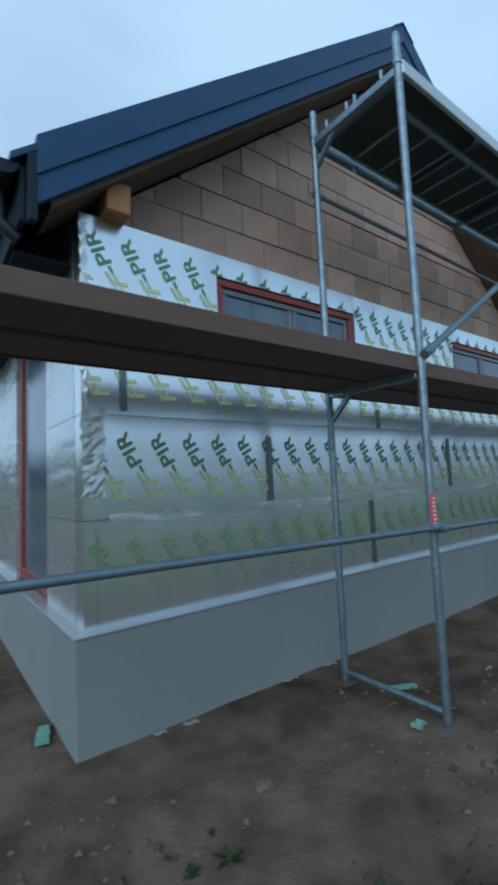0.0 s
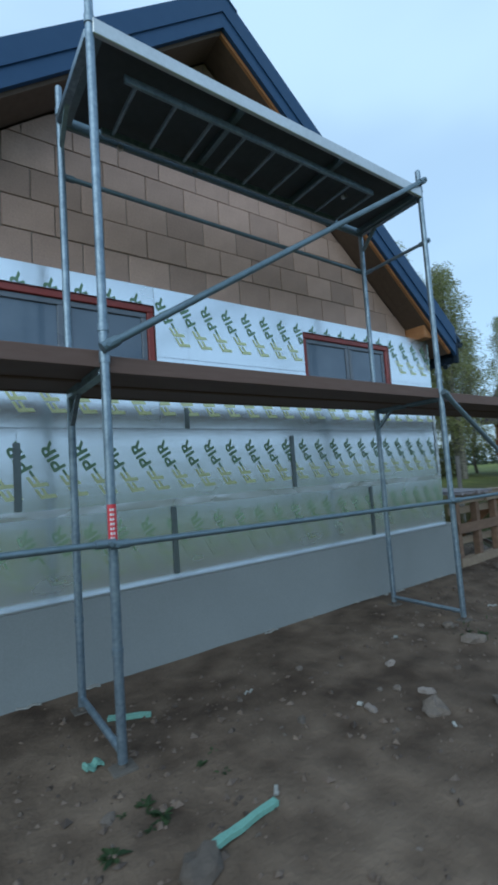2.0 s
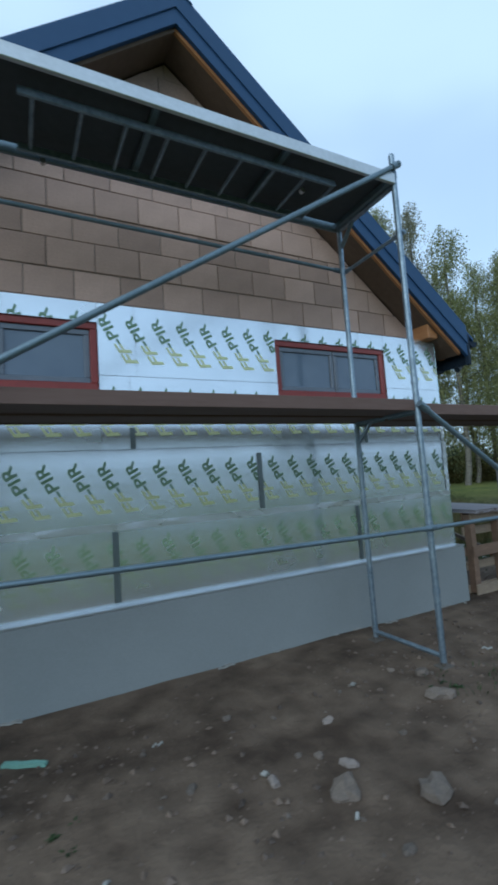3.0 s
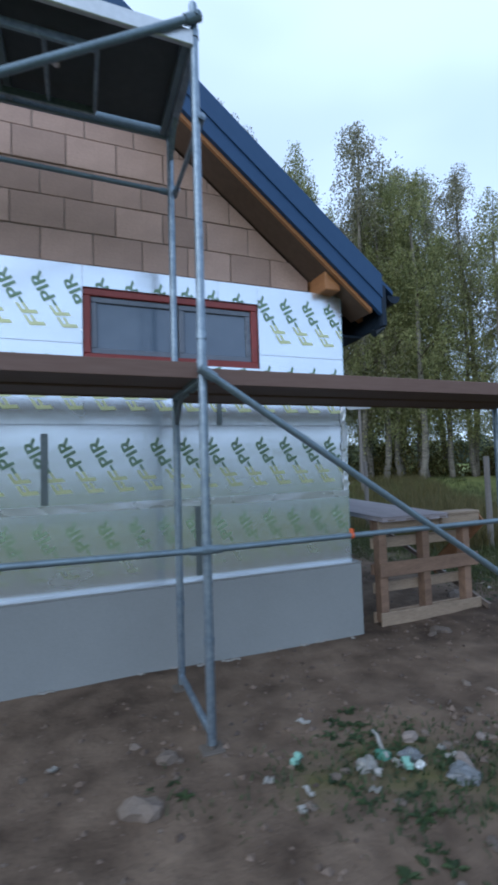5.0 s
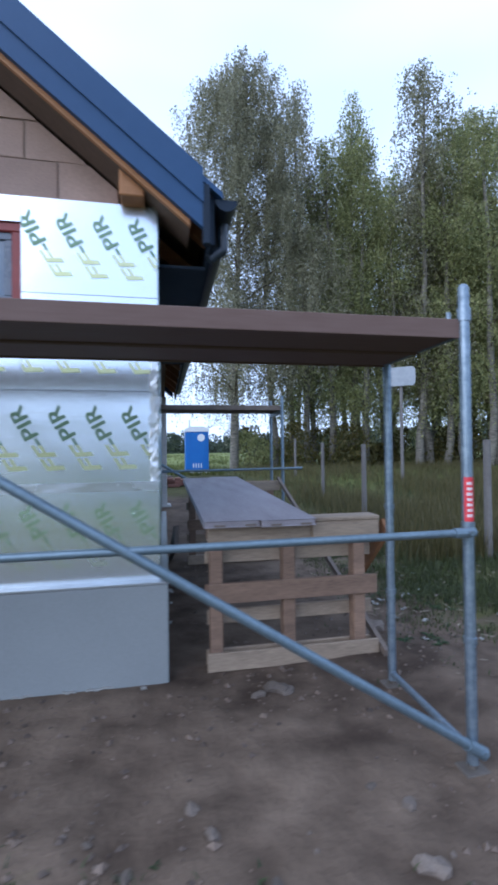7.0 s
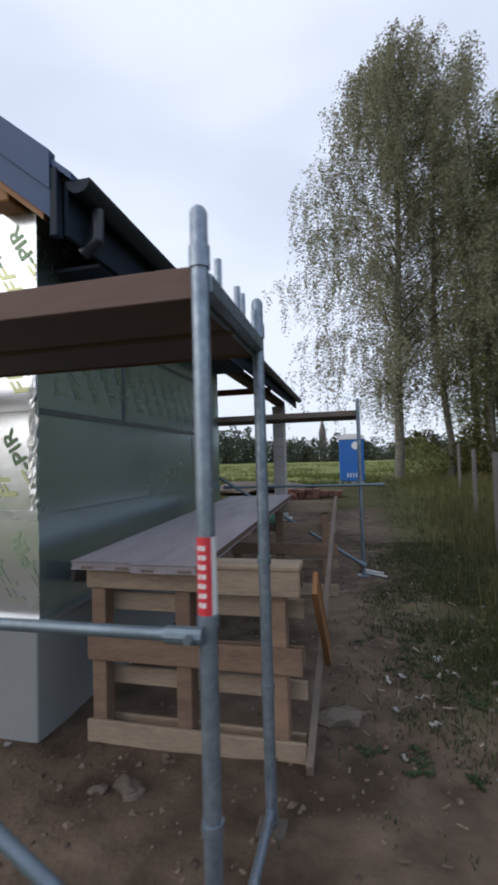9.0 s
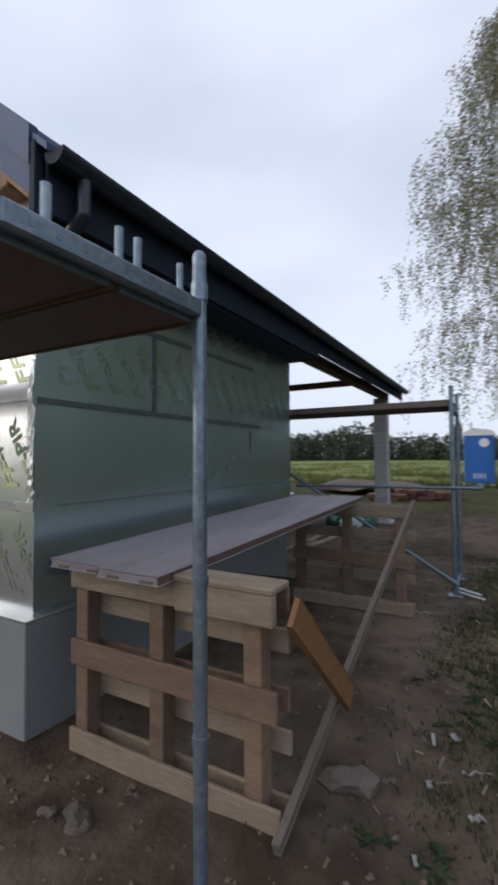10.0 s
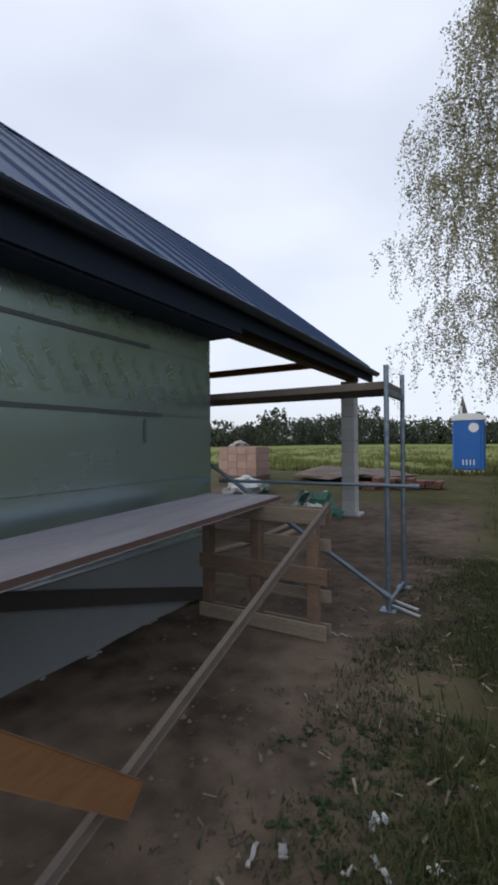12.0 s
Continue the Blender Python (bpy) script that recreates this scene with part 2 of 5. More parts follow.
M_DRYGRASS = leaf_mat("yellowing_grass", (0.05, 0.05, 0.018), (0.19, 0.16, 0.062))
M_MEADOW = leaf_mat("meadow_blades", (0.07, 0.09, 0.024), (0.17, 0.185, 0.055))
M_WEED = leaf_mat("weed_leaves", (0.025, 0.05, 0.02), (0.07, 0.11, 0.04))


def glass_mat():
    m, n, l, b = node_mat("filmed_glass_with_reflection_tint")
    co, no = n.new("ShaderNodeTexCoord"), n.new("ShaderNodeTexNoise")
    no.inputs["Scale"].default_value, no.inputs["Detail"].default_value = 3.0, 4
    l.new(co.outputs["Object"], no.inputs["Vector"])
    mix = n.new("ShaderNodeMix")
    mix.data_type = "RGBA"
    # paler blue patches put the sky's reflection into the pane colour
    mix.inputs["A"].default_value, mix.inputs["B"].default_value = (0.06, 0.09, 0.14, 1), (0.13, 0.17, 0.23, 1)
    l.new(no.outputs["Fac"], mix.inputs["Factor"])
    l.new(mix.outputs["Result"], b.inputs["Base Color"])
    b.inputs["Roughness"].default_value = 0.16
    b.inputs["Specular IOR Level"].default_value = 0.7
    bp = n.new("ShaderNodeBump")
    bp.inputs["Strength"].default_value, bp.inputs["Distance"].default_value = 0.25, 0.01
    l.new(no.outputs["Fac"], bp.inputs["Height"])
    l.new(bp.outputs["Normal"], b.inputs["Normal"])
    return m


M_GLASS = glass_mat()


def ground_mat():
    """Bare trampled soil, sandy where it is dry, and grass where the 'grass' attribute says that it grows."""
    m, n, l, b = node_mat("soil_and_grass")
    co = n.new("ShaderNodeTexCoord")
    big, mid, fine = (n.new("ShaderNodeTexNoise") for _ in range(3))
    for t, s, d in ((big, 0.55, 5), (mid, 4.5, 6), (fine, 38, 6)):
        t.inputs["Scale"].default_value, t.inputs["Detail"].default_value = s, d
        l.new(co.outputs["Object"], t.inputs["Vector"])
    ra = n.new("ShaderNodeValToRGB")
    e = ra.color_ramp.elements
    e[0].position, e[0].color = 0.375, (0.05, 0.035, 0.025, 1)
    e[1].position, e[1].color = 0.63, (0.172, 0.128, 0.094, 1)
    am = n.new("ShaderNodeMath")
    am.operation, am.inputs[1].default_value = "MULTIPLY_ADD", 0.45
    l.new(mid.outputs["Fac"], am.inputs[0])
    bm2 = n.new("ShaderNodeMath")
    bm2.operation, bm2.inputs[1].default_value = "MULTIPLY", 0.55
    l.new(big.outputs["Fac"], bm2.inputs[0])
    l.new(bm2.outputs[0], am.inputs[2])
    l.new(am.outputs[0], ra.inputs["Fac"])
    gr = n.new("ShaderNodeValToRGB")
    e = gr.color_ramp.elements
    e[0].position, e[0].color = 0.32, (0.026, 0.028, 0.012, 1)
    e[1].position, e[1].color = 0.7, (0.10, 0.095, 0.036, 1)
    l.new(am.outputs[0], gr.inputs["Fac"])
    md = n.new("ShaderNodeValToRGB")
    e = md.color_ramp.elements
    e[0].position, e[0].color = 0.32, (0.07, 0.098, 0.026, 1)
    e[1].position, e[1].color = 0.7, (0.215, 0.232, 0.06, 1)
    l.new(am.outputs[0], md.inputs["Fac"])
    mw = n.new("ShaderNodeAttribute")
    mw.attribute_name = "meadow"
    gm = n.new("ShaderNodeMix")
    gm.data_type = "RGBA"
    l.new(mw.outputs["Fac"], gm.inputs["Factor"])
    l.new(gr.outputs["Color"], gm.inputs["A"])
    l.new(md.outputs["Color"], gm.inputs["B"])
    at = n.new("ShaderNodeAttribute")
    at.attribute_name = "grass"
    ad = n.new("ShaderNodeMath")
    ad.operation = "ADD"
    l.new(at.outputs["Fac"], ad.inputs[0])
    l.new(mid.outputs["Fac"], ad.inputs[1])
    rg = n.new("ShaderNodeMapRange")
    rg.inputs["From Min"].default_value, rg.inputs["From Max"].default_value = 0.85, 1.15
    l.new(ad.outputs[0], rg.inputs["Value"])
    mix = n.new("ShaderNodeMix")
    mix.data_type = "RGBA"
    l.new(rg.outputs["Result"], mix.inputs["Factor"])
    l.new(ra.outputs["Color"], mix.inputs["A"])
    l.new(gm.outputs["Result"], mix.inputs["B"])
    l.new(mix.outputs["Result"], b.inputs["Base Color"])
    b.inputs["Roughness"].default_value, b.inputs["Specular IOR Level"].default_value = 0.95, 0.2
    b1, b2 = n.new("ShaderNodeBump"), n.new("ShaderNodeBump")
    b1.inputs["Strength"].default_value, b1.inputs["Distance"].default_value = 0.7, 0.05
    b2.inputs["Strength"].default_value, b2.inputs["Distance"].default_value = 0.6, 0.012
    l.new(mid.outputs["Fac"], b1.inputs["Height"])
    l.new(fine.outputs["Fac"], b2.inputs["Height"])
    l.new(b1.outputs["Normal"], b2.inputs["Normal"])
    l.new(b2.outputs["Normal"], b.inputs["Normal"])
    return m


M_GROUND = ground_mat()


# ---- mesh helpers ----
def box(bm, x0, x1, y0, y1, z0, z1, bevel=0.0):
    made = bmesh.ops.create_cube(bm, size=1.0)["verts"]
    for v in made:
        v.co = Vector((x0 + (v.co.x + 0.5) * (x1 - x0), y0 + (v.co.y + 0.5) * (y1 - y0), z0 + (v.co.z + 0.5) * (z1 - z0)))
    if bevel:
        edges = list({e for v in made for e in v.link_edges})
        bmesh.ops.bevel(bm, geom=edges, offset=bevel, segments=1, affect="EDGES")
    return bm


def bar(bm, p, q, width, depth, up=(0, 0, 1), bevel=0.004):
    """A sawn timber from p to q: width across, depth along 'up'."""
    p, q = Vector(p), Vector(q)
    d = (q - p).normalized()
    side = d.cross(Vector(up)).normalized()
    top = side.cross(d).normalized()
    made = bmesh.ops.create_cube(bm, size=1.0)["verts"]
    for v in made:
        c = v.co.copy()
        v.co = (p + q) / 2 + d * c.x * (q - p).length + side * c.y * width + top * c.z * depth
    if bevel:
        edges = list({e for v in made for e in v.link_edges})
        bmesh.ops.bevel(bm, geom=edges, offset=bevel, segments=1, affect="EDGES")
    return bm


def tube(bm, p, q, r, r2=None, sides=14):
    p, q = Vector(p), Vector(q)
    d = q - p
    turn = d.to_track_quat("Z", "Y").to_matrix().to_4x4()
    bmesh.ops.create_cone(bm, cap_ends=True, segments=sides, radius1=r, radius2=r if r2 is None else r2, depth=d.length, matrix=Matrix.Translation((p + q) / 2) @ turn)
    return bm


def prism(bm, outline, y0, y1):
    """An outline of (x, z) run from y0 to y1."""
    a = [bm.verts.new((x, y0, z)) for x, z in outline]
    b = [bm.verts.new((x, y1, z)) for x, z in outline]
    bm.faces.new(a)
    bm.faces.new(b[::-1])
    for i in range(len(a)):
        j = (i + 1) % len(a)
        bm.faces.new((a[j], a[i], b[i], b[j]))
    bmesh.ops.recalc_face_normals(bm, faces=bm.faces[:])
    return bm


def mesh_of(name, bm, material, smooth=False):
    me = bpy.data.meshes.new(name)
    bm.to_mesh(me)
    bm.free()
    me.materials.append(material)
    if smooth:
        me.shade_smooth()
        me.set_sharp_from_angle(angle=radians(35))
    return me


def part(name, bm, material, parent=None, label="", smooth=False):
    me = mesh_of(name, bm, material, smooth)
    ob = new(name, me)
    if parent is not None:
        ob.parent = parent
    if label:
        tagged(ob, label)
    return ob


def share(name, me, parent, m=None):
    ob = new(name, me)
    ob.parent = parent
    if m is not None:
        ob.matrix_basis = m
    return ob


def thing(name, label, category, group="", kind="", at=(0, 0, 0)):
    ob = new(name)
    ob.location = at
    return tagged(ob, label, category, group, kind)


def B():
    return bmesh.new()


def smooth01(a, b, v):
    t = min(max((v - a) / (b - a), 0.0), 1.0)
    return t * t * (3 - 2 * t)


def wave(x, y, s=1.0, o=0.0):
    return noise.noise(Vector((x * s + o, y * s - o, o)))


def ground_z(x, y):
    z = 0.085 - 0.02 * smooth01(4.5, 8.0, x) + 0.37 * smooth01(8.5, 19, y)
    far = smooth01(14, 60, math.hypot(x - 5, y - 3))
    bumps = 0.024 * wave(x, y, 0.9) + 0.018 * wave(x, y, 2.7, 5) + 0.011 * wave(x, y, 6.5, 9)
    pile = 0.025 * math.exp(-((x - 8.5) ** 2 / 0.2 + (y - 2.5) ** 2 / 0.06))
    near_wall = smooth01(0.0, 0.5, max(2.4 - y, 0)) if x < 7 and y < 6 else 1.0
    mound = 0.07 * smooth01(9.4, 12, x) * smooth01(1.5, 4, y)
    return z + bumps * (0.35 + 0.65 * near_wall) * (1 - 0.5 * far) + mound + pile + far * 0.6 * wave(x, y, 0.02, 3)


def grass_at(x, y):
    edge = 9.3 + 1.7 * smooth01(3.4, 1.0, y) if y < 3.4 else 9.3 - 0.2 * smooth01(6, 14, y)
    right = smooth01(edge - 1.1, edge + 1.3, x)
    back = smooth01(12.5, 16, y + 0.25 * min(x, 6))
    west = smooth01(-4, -9, x)
    south = smooth01(-0.5, -1.5, y)
    patch = 0.55 * math.exp(-((x - 6.0) ** 2 / 0.5 + (y - 1.0) ** 2 / 0.12)) + 0.4 * math.exp(-((x - 1.2) ** 2 + (y - 0.7) ** 2) / 0.1)
    patch += 0.5 * math.exp(-((x - 6.65) ** 2 / 0.45 + (y - 0.55) ** 2 / 0.07))
    return min(1.0, max(right, back, west, south, patch))


# ---- ground ----
def build_ground():
    def axis(lo, hi, a, b, step):
        inner = list(np.arange(a, b + 1e-6, step))
        out_hi, d, v = [], step, b
        while v < hi:
            d *= 1.35
            v += d
            out_hi.append(v)
        out_lo, d, v = [], step, a
        while v > lo:
            d *= 1.35
            v -= d
            out_lo.append(v)
        return out_lo[::-1] + inner + out_hi
    xs, ys = axis(-700, 700, -1.5, 13, 0.1), axis(-700, 700, -1.5, 13, 0.1)
    verts = [(x, y, ground_z(x, y)) for y in ys for x in xs]
    w = len(xs)
    faces = [(j * w + i, j * w + i + 1, (j + 1) * w + i + 1, (j + 1) * w + i) for j in range(len(ys) - 1) for i in range(w - 1)]
    me = bpy.data.meshes.new("ground")
    me.from_pydata(verts, [], faces)
    at = me.attributes.new("grass", "FLOAT", "POINT")
    at.data.foreach_set("value", [grass_at(v[0], v[1]) for v in verts])
    mw = me.attributes.new("meadow", "FLOAT", "POINT")
    mw.data.foreach_set("value", [smooth01(19, 27, v[1] + 4 * wave(v[0], v[1], 0.15, 7)) * smooth01(13, 8, v[0]) + max(smooth01(30, 45, v[1]), 0.75 * smooth01(9, 16, v[1]) * smooth01(9.5, 12, v[0])) + smooth01(-3, -8, v[0]) + 0.7 * smooth01(-0.9, -2.2, v[1]) for v in verts])
    me.materials.append(M_GROUND)
    me.shade_smooth()
    return tagged(new("ground", me), "bare trampled brown soil turning to rough grass", "ground", kind="structure")


build_ground()

# ---- the house: sizes ----
XL, XR, YF, YB = 0.645, 6.92, 2.50, 6.0      # outer faces of the insulation
PIR = 0.14
RIDGE_X, RIDGE_Z, SLOPE_L, SLOPE_R = 3.79, 5.985, 0.80, 0.817
VERGE_Y, ROOF_END = 2.25, 11.5
EAVE_R, EAVE_L = 7.32, 0.25
ROWS_Z = (0.69, 1.29, 1.895, 2.495, 3.09)
WINDOWS = ((1.59, 3.05), (4.70, 6.10))
WIN_Z0, WIN_Z1 = 2.375, 2.928


def roof_z(x):
    return RIDGE_Z - (SLOPE_R if x > RIDGE_X else SLOPE_L) * abs(x - RIDGE_X)


def clip(poly, keep):
    """Cuts a polygon of (x, z) by the half-plane a*x + b*z <= c."""
    a, b, c = keep
    out = []
    for i, p in enumerate(poly):
        q = poly[(i + 1) % len(poly)]
        dp, dq = a * p[0] + b * p[1] - c, a * q[0] + b * q[1] - c
        if dp <= 0:
            out.append(p)
        if dp * dq < 0:
            t = dp / (dp - dq)
            out.append((p[0] + t * (q[0] - p[0]), p[1] + t * (q[1] - p[1])))
    return out


def under_roof(poly, drop):
    c = RIDGE_Z - drop
    poly = clip(poly, (SLOPE_R, 1, c + SLOPE_R * RIDGE_X))
    return clip(poly, (-SLOPE_L, 1, c - SLOPE_L * RIDGE_X))


# plinth
plinth = thing("plinth", "smooth grey rendered foundation plinth under the house walls", "plinth", kind="structure")
bm = B()
box(bm, 0.575, 6.97, 2.42, 5.77, -0.25, 0.682, 0.006)
part("plinth_body", bm, M_PLINTH, plinth)
bm = B()
box(bm, 0.571, 6.974, 2.416, 2.52, 0.684, 0.697, 0.003)
box(bm, 6.87, 6.974, 2.522, 5.774, 0.684, 0.697, 0.003)
box(bm, 0.571, 0.67, 2.522, 5.774, 0.684, 0.697, 0.003)
part("starter_strip", bm, M_ALU, plinth, "bright aluminium starter strip on the ledge")

# gable wall core
wall_gable = thing("wall_gable", "house gable of pinkish-grey blocks, half clad with foil-faced insulation boards", "wall", kind="structure")
bm = B()
core = under_roof([(0.9, 0.6), (6.67, 0.6), (6.67, 8), (0.9, 8)], 0.42)
prism(bm, core, YF + PIR + 0.012, YF + PIR + 0.25)
part("wall_core", bm, M_MORTAR, wall_gable)

wall_side = thing("wall_side", "long side wall clad with dark reflecting foil-faced boards", "wall", kind="structure")
bm = B()
box(bm, XR - PIR - 0.25, XR - PIR - 0.002, YF + PIR + 0.26, YB - 0.02, 0.6, 3.25)
part("wall_core", bm, M_MORTAR, wall_side)
wall_back = thing("wall_back", "rough block wall at the terrace recess", "wall", kind="structure")
bm = B()
prism(bm, under_roof([(3.0, 0.6), (XR - PIR - 0.26, 0.6), (XR - PIR - 0.26, 5), (3.0, 5)], 0.3), YB - 0.25, YB - 0.02)
part("wall_core", bm, M_MORTAR, wall_back)
wall_wing = thing("wall_wing", "rough block wall of the rear wing", "wall", kind="structure")
bm = B()
box(bm, 2.74, 2.98, YB - 0.25, 11.4, 0.1, 4.4)
part("wall_core", bm, M_MORTAR, wall_wing)
wall_left = thing("wall_left", "side wall clad with bright silver foil boards beside a red-framed door", "wall", kind="structure")
bm = B()
box(bm, XL + PIR, XL + PIR + 0.2, YF + PIR + 0.26, 3.34, 0.6, 3.2)
box(bm, XL + PIR, XL + PIR + 0.2, 4.5, 11.4, 0.1, 3.2)
part("wall_core", bm, M_MORTAR, wall_left)


# printed insulation boards
def letter_mesh(text):
    cu = bpy.data.curves.new("print", "FONT")
    cu.body, cu.size, cu.offset, cu.resolution_u = text, 1.0, 0.022, 3
    ob = bpy.data.objects.new("print", cu)
    me = ob.to_mesh()
    vs = [v.co.copy() for v in me.vertices]
    fs = [tuple(p.vertices) for p in me.polygons]
    ob.to_mesh_clear()
    bpy.data.objects.remove(ob)
    return vs, fs


FF, PIRT = letter_mesh("FF"), letter_mesh("-PIR")
FF_W, PIR_W = max(v.x for v in FF[0]), max(v.x for v in PIRT[0])


def stamp(bm, glyphs, u, z):
    """One half of a stamped word: the slanted outline letters below, the turned solid letters above; u along the wall, z up."""
    vs, fs = glyphs
    made = []
    for v in vs:
        h = v.y / 0.72
        if glyphs is FF:
            t = v.x / FF_W
            p = (u - 0.10 * t - 0.105 * h, z + 0.165 * t - 0.006 * h)
        else:
            t = 0.275 * v.x / PIR_W
            p = (u - 0.130 - 0.485 * t - 0.875 * 0.088 * h, z + 0.173 + 0.875 * t - 0.485 * 0.088 * h)
        made.append(bm.verts.new((p[0], 0.0, p[1])))
    for f in fs:
        try:
            bm.faces.new([made[i] for i in f])
        except ValueError:
            pass


def print_row(row, u0, u1, phase, holes):
    """The lettering of one row of boards as two flat sheets of ink, cut where the boards are cut."""
    out = []
    for glyphs in (FF, PIRT):
        total = B()
        n = int((u1 - u0) / 0.2165) + 3
        for k in range(-1, n):
            u = u0 + phase + k * 0.2165
            z = ROWS_Z[row] + 0.104
            if u - 0.3 > u1 or u + 0.06 < u0:
                continue
            one = B()
            stamp(one, glyphs, u, z)
            cuts = [((u0 + 0.004, 0, 0), (-1, 0, 0)), ((u1 - 0.004, 0, 0), (1, 0, 0))]
            lo, hi = min(v.co.x for v in one.verts), max(v.co.x for v in one.verts)
            for a, b in holes:
                if hi > a and lo < b:
                    mid = (lo + hi) / 2
                    if a - 0.01 < mid < b + 0.01:
                        cuts.append(((0, 0, WIN_Z1 + 0.003), (0, 0, -1)) if row == 3 else ((0, 0, WIN_Z0 - 0.003), (0, 0, 1)))
                    elif mid <= a:
                        cuts.append(((a - 0.004, 0, 0), (1, 0, 0)))
                    else:
                        cuts.append(((b + 0.004, 0, 0), (-1, 0, 0)))
            for co, no in cuts:
                if one.verts:
                    bmesh.ops.bisect_plane(one, geom=one.verts[:] + one.edges[:] + one.faces[:], plane_co=co, plane_no=no, clear_outer=True)
            me = bpy.data.meshes.new("ink")
            one.to_mesh(me)
            one.free()
            total.from_mesh(me)
            bpy.data.meshes.remove(me)
        out.append(total)
    return out


def board(w, h, depth, seed):
    """One insulation board, its foil face slightly wavy, its back flat; face at y = 0."""
    bm = B()
    nx, nz = max(2, int(w / 0.12)), max(2, int(h / 0.1))
    grid = {}
    for i in range(nx + 1):
        for j in range(nz + 1):
            x, z = w * i / nx, h * j / nz
            rim = min(1, min(x, w - x) / 0.06) * min(1, min(z, h - z) / 0.06)
            y = -0.0012 * rim * (1 + wave(x, z, 1.6, seed)) - 0.0015 * rim * math.exp(-((h - 0.09 - z) / 0.05) ** 2)
            grid[i, j] = bm.verts.new((x, y, z))
    for i in range(nx):
        for j in range(nz):
            bm.faces.new((grid[i, j], grid[i + 1, j], grid[i + 1, j + 1], grid[i, j + 1]))
    rimv = [grid[i, 0] for i in range(nx + 1)] + [grid[nx, j] for j in range(1, nz + 1)] + [grid[i, nz] for i in range(nx - 1, -1, -1)] + [grid[0, j] for j in range(nz - 1, 0, -1)]
    back = [bm.verts.new((v.co.x, depth, v.co.z)) for v in rimv]
    for i in range(len(rimv)):
        k = (i + 1) % len(rimv)
        bm.faces.new((rimv[k], rimv[i], back[i], back[k]))
    bmesh.ops.recalc_face_normals(bm, faces=bm.faces[:])
    return bm


GABLE_M = pose(0, YF, 0)
SIDE_M = Matrix(((0, -1, 0, XR), (1, 0, 0, 0), (0, 0, 1, 0), (0, 0, 0, 1)))


def clad(wall, m, u0, u1, joints, phase, holes, material, seams, tape_material, inks, inked=(0, 1, 2, 3)):
    seed = 0
    for row in range(4):
        z0, z1 = ROWS_Z[row] + 0.002, ROWS_Z[row + 1] - 0.002
        cuts = sorted({u0, u1, *[j for j in joints[row] if u0 < j < u1]})
        for a, b in zip(cuts, cuts[1:]):
            pieces = [(a, b, z0, z1)]
            for h0, h1 in holes if row >= 2 else ():
                cut = []
                for p0, p1, q0, q1 in pieces:
                    if p1 <= h0 or p0 >= h1:
                        cut.append((p0, p1, q0, q1))
                        continue
                    if p0 < h0:
                        cut.append((p0, h0, q0, q1))
                    if p1 > h1:
                        cut.append((h1, p1, q0, q1))
                    s, e = max(p0, h0), min(p1, h1)
                    cut.append((s, e, WIN_Z1, q1) if row == 3 else (s, e, q0, WIN_Z0))
                pieces = cut
            for p0, p1, q0, q1 in pieces:
                seed += 1
                ob = part("insulation_board", board(p1 - p0 - 0.003, q1 - q0, PIR, seed * 1.7 + row), material, wall, smooth=True)
                ob.matrix_basis = m @ pose(p0 + 0.0015, 0, q0)
        if row not in inked:
            continue
        ff, pp = print_row(row, u0, u1, phase[row], holes if row >= 2 else ())
        # lowest gable row takes the inks paled for the foil's sheen
        for bm, mat in zip((ff, pp), inks if row or wall is not wall_gable else (M_FAINT_Y, M_FAINT_G)):
            ob = part("printed_lettering", bm, mat, wall)
            ob.matrix_basis = m @ pose(0, -0.0048, 0)
    for a, b, z0, z1, proud in seams:
        bm = B()
        box(bm, a, b, -proud - 0.002, -proud + 0.001, z0, z1)
        ob = part("joint_tape", bm, M_TAPE_DARK if z1 - z0 > b - a else tape_material, wall)
        ob.matrix_basis = m


gable_joints = {0: (0.72, 3.122, 5.535), 1: (1.99, 4.437), 2: (0.89, 3.29, 5.73), 3: (3.35, 5.75)}
gable_seams = [(XL + 0.15, XR - 0.002, 1.262, 1.318, 0.006), (3.10, 3.146, 0.72, 1.255, 0.0085), (5.513, 5.556, 0.72, 1.255, 0.0085),
               (1.965, 2.012, 1.325, 1.79, 0.0085), (4.413, 4.46, 1.325, 1.83, 0.0085), (3.272, 3.312, 1.90, 2.07, 0.0085), (5.71, 5.752, 1.90, 2.07, 0.0085),
               (0.868, 0.91, 1.92, 2.22, 0.0085)]
clad(wall_gable, GABLE_M, XL, XR, gable_joints, {0: 0.13, 1: 0.082, 2: 0.174, 3: 0.132}, WINDOWS, M_FOIL, gable_seams, M_TAPE, (M_YELLOW, M_GREEN))
side_joints = {0: (4.3,), 1: (4.976,), 2: (3.493, 5.8), 3: (4.7,)}
side_seams = [(YF + 0.01, 5.2, 1.876, 1.912, 0.006), (YF + 0.01, 5.05, 2.478, 2.512, 0.006), (3.478, 3.51, 1.915, 2.475, 0.008), (4.965, 4.985, 1.64, 1.85, 0.008)]
clad(wall_side, SIDE_M, YF + PIR + 0.003, YB, side_joints, {0: 0.1, 1: 0.03, 2: 0.12, 3: 0.2}, (), M_FOIL_SIDE, side_seams, M_TAPE_DARK, (M_SIDEINK, M_SIDEINK), (2, 3))
# strip carries the side foil's reflection tint over the gable board ends
bm = B()
box(bm, XR + 0.001, XR + 0.0035, YF - 0.003, YF + PIR + 0.006, ROWS_Z[0] + 0.002, ROWS_Z[4] - 0.002)
part("corner_foil", bm, M_FOIL_SIDE, wall_side, "corner foil strip in the side wall's reflection tint")
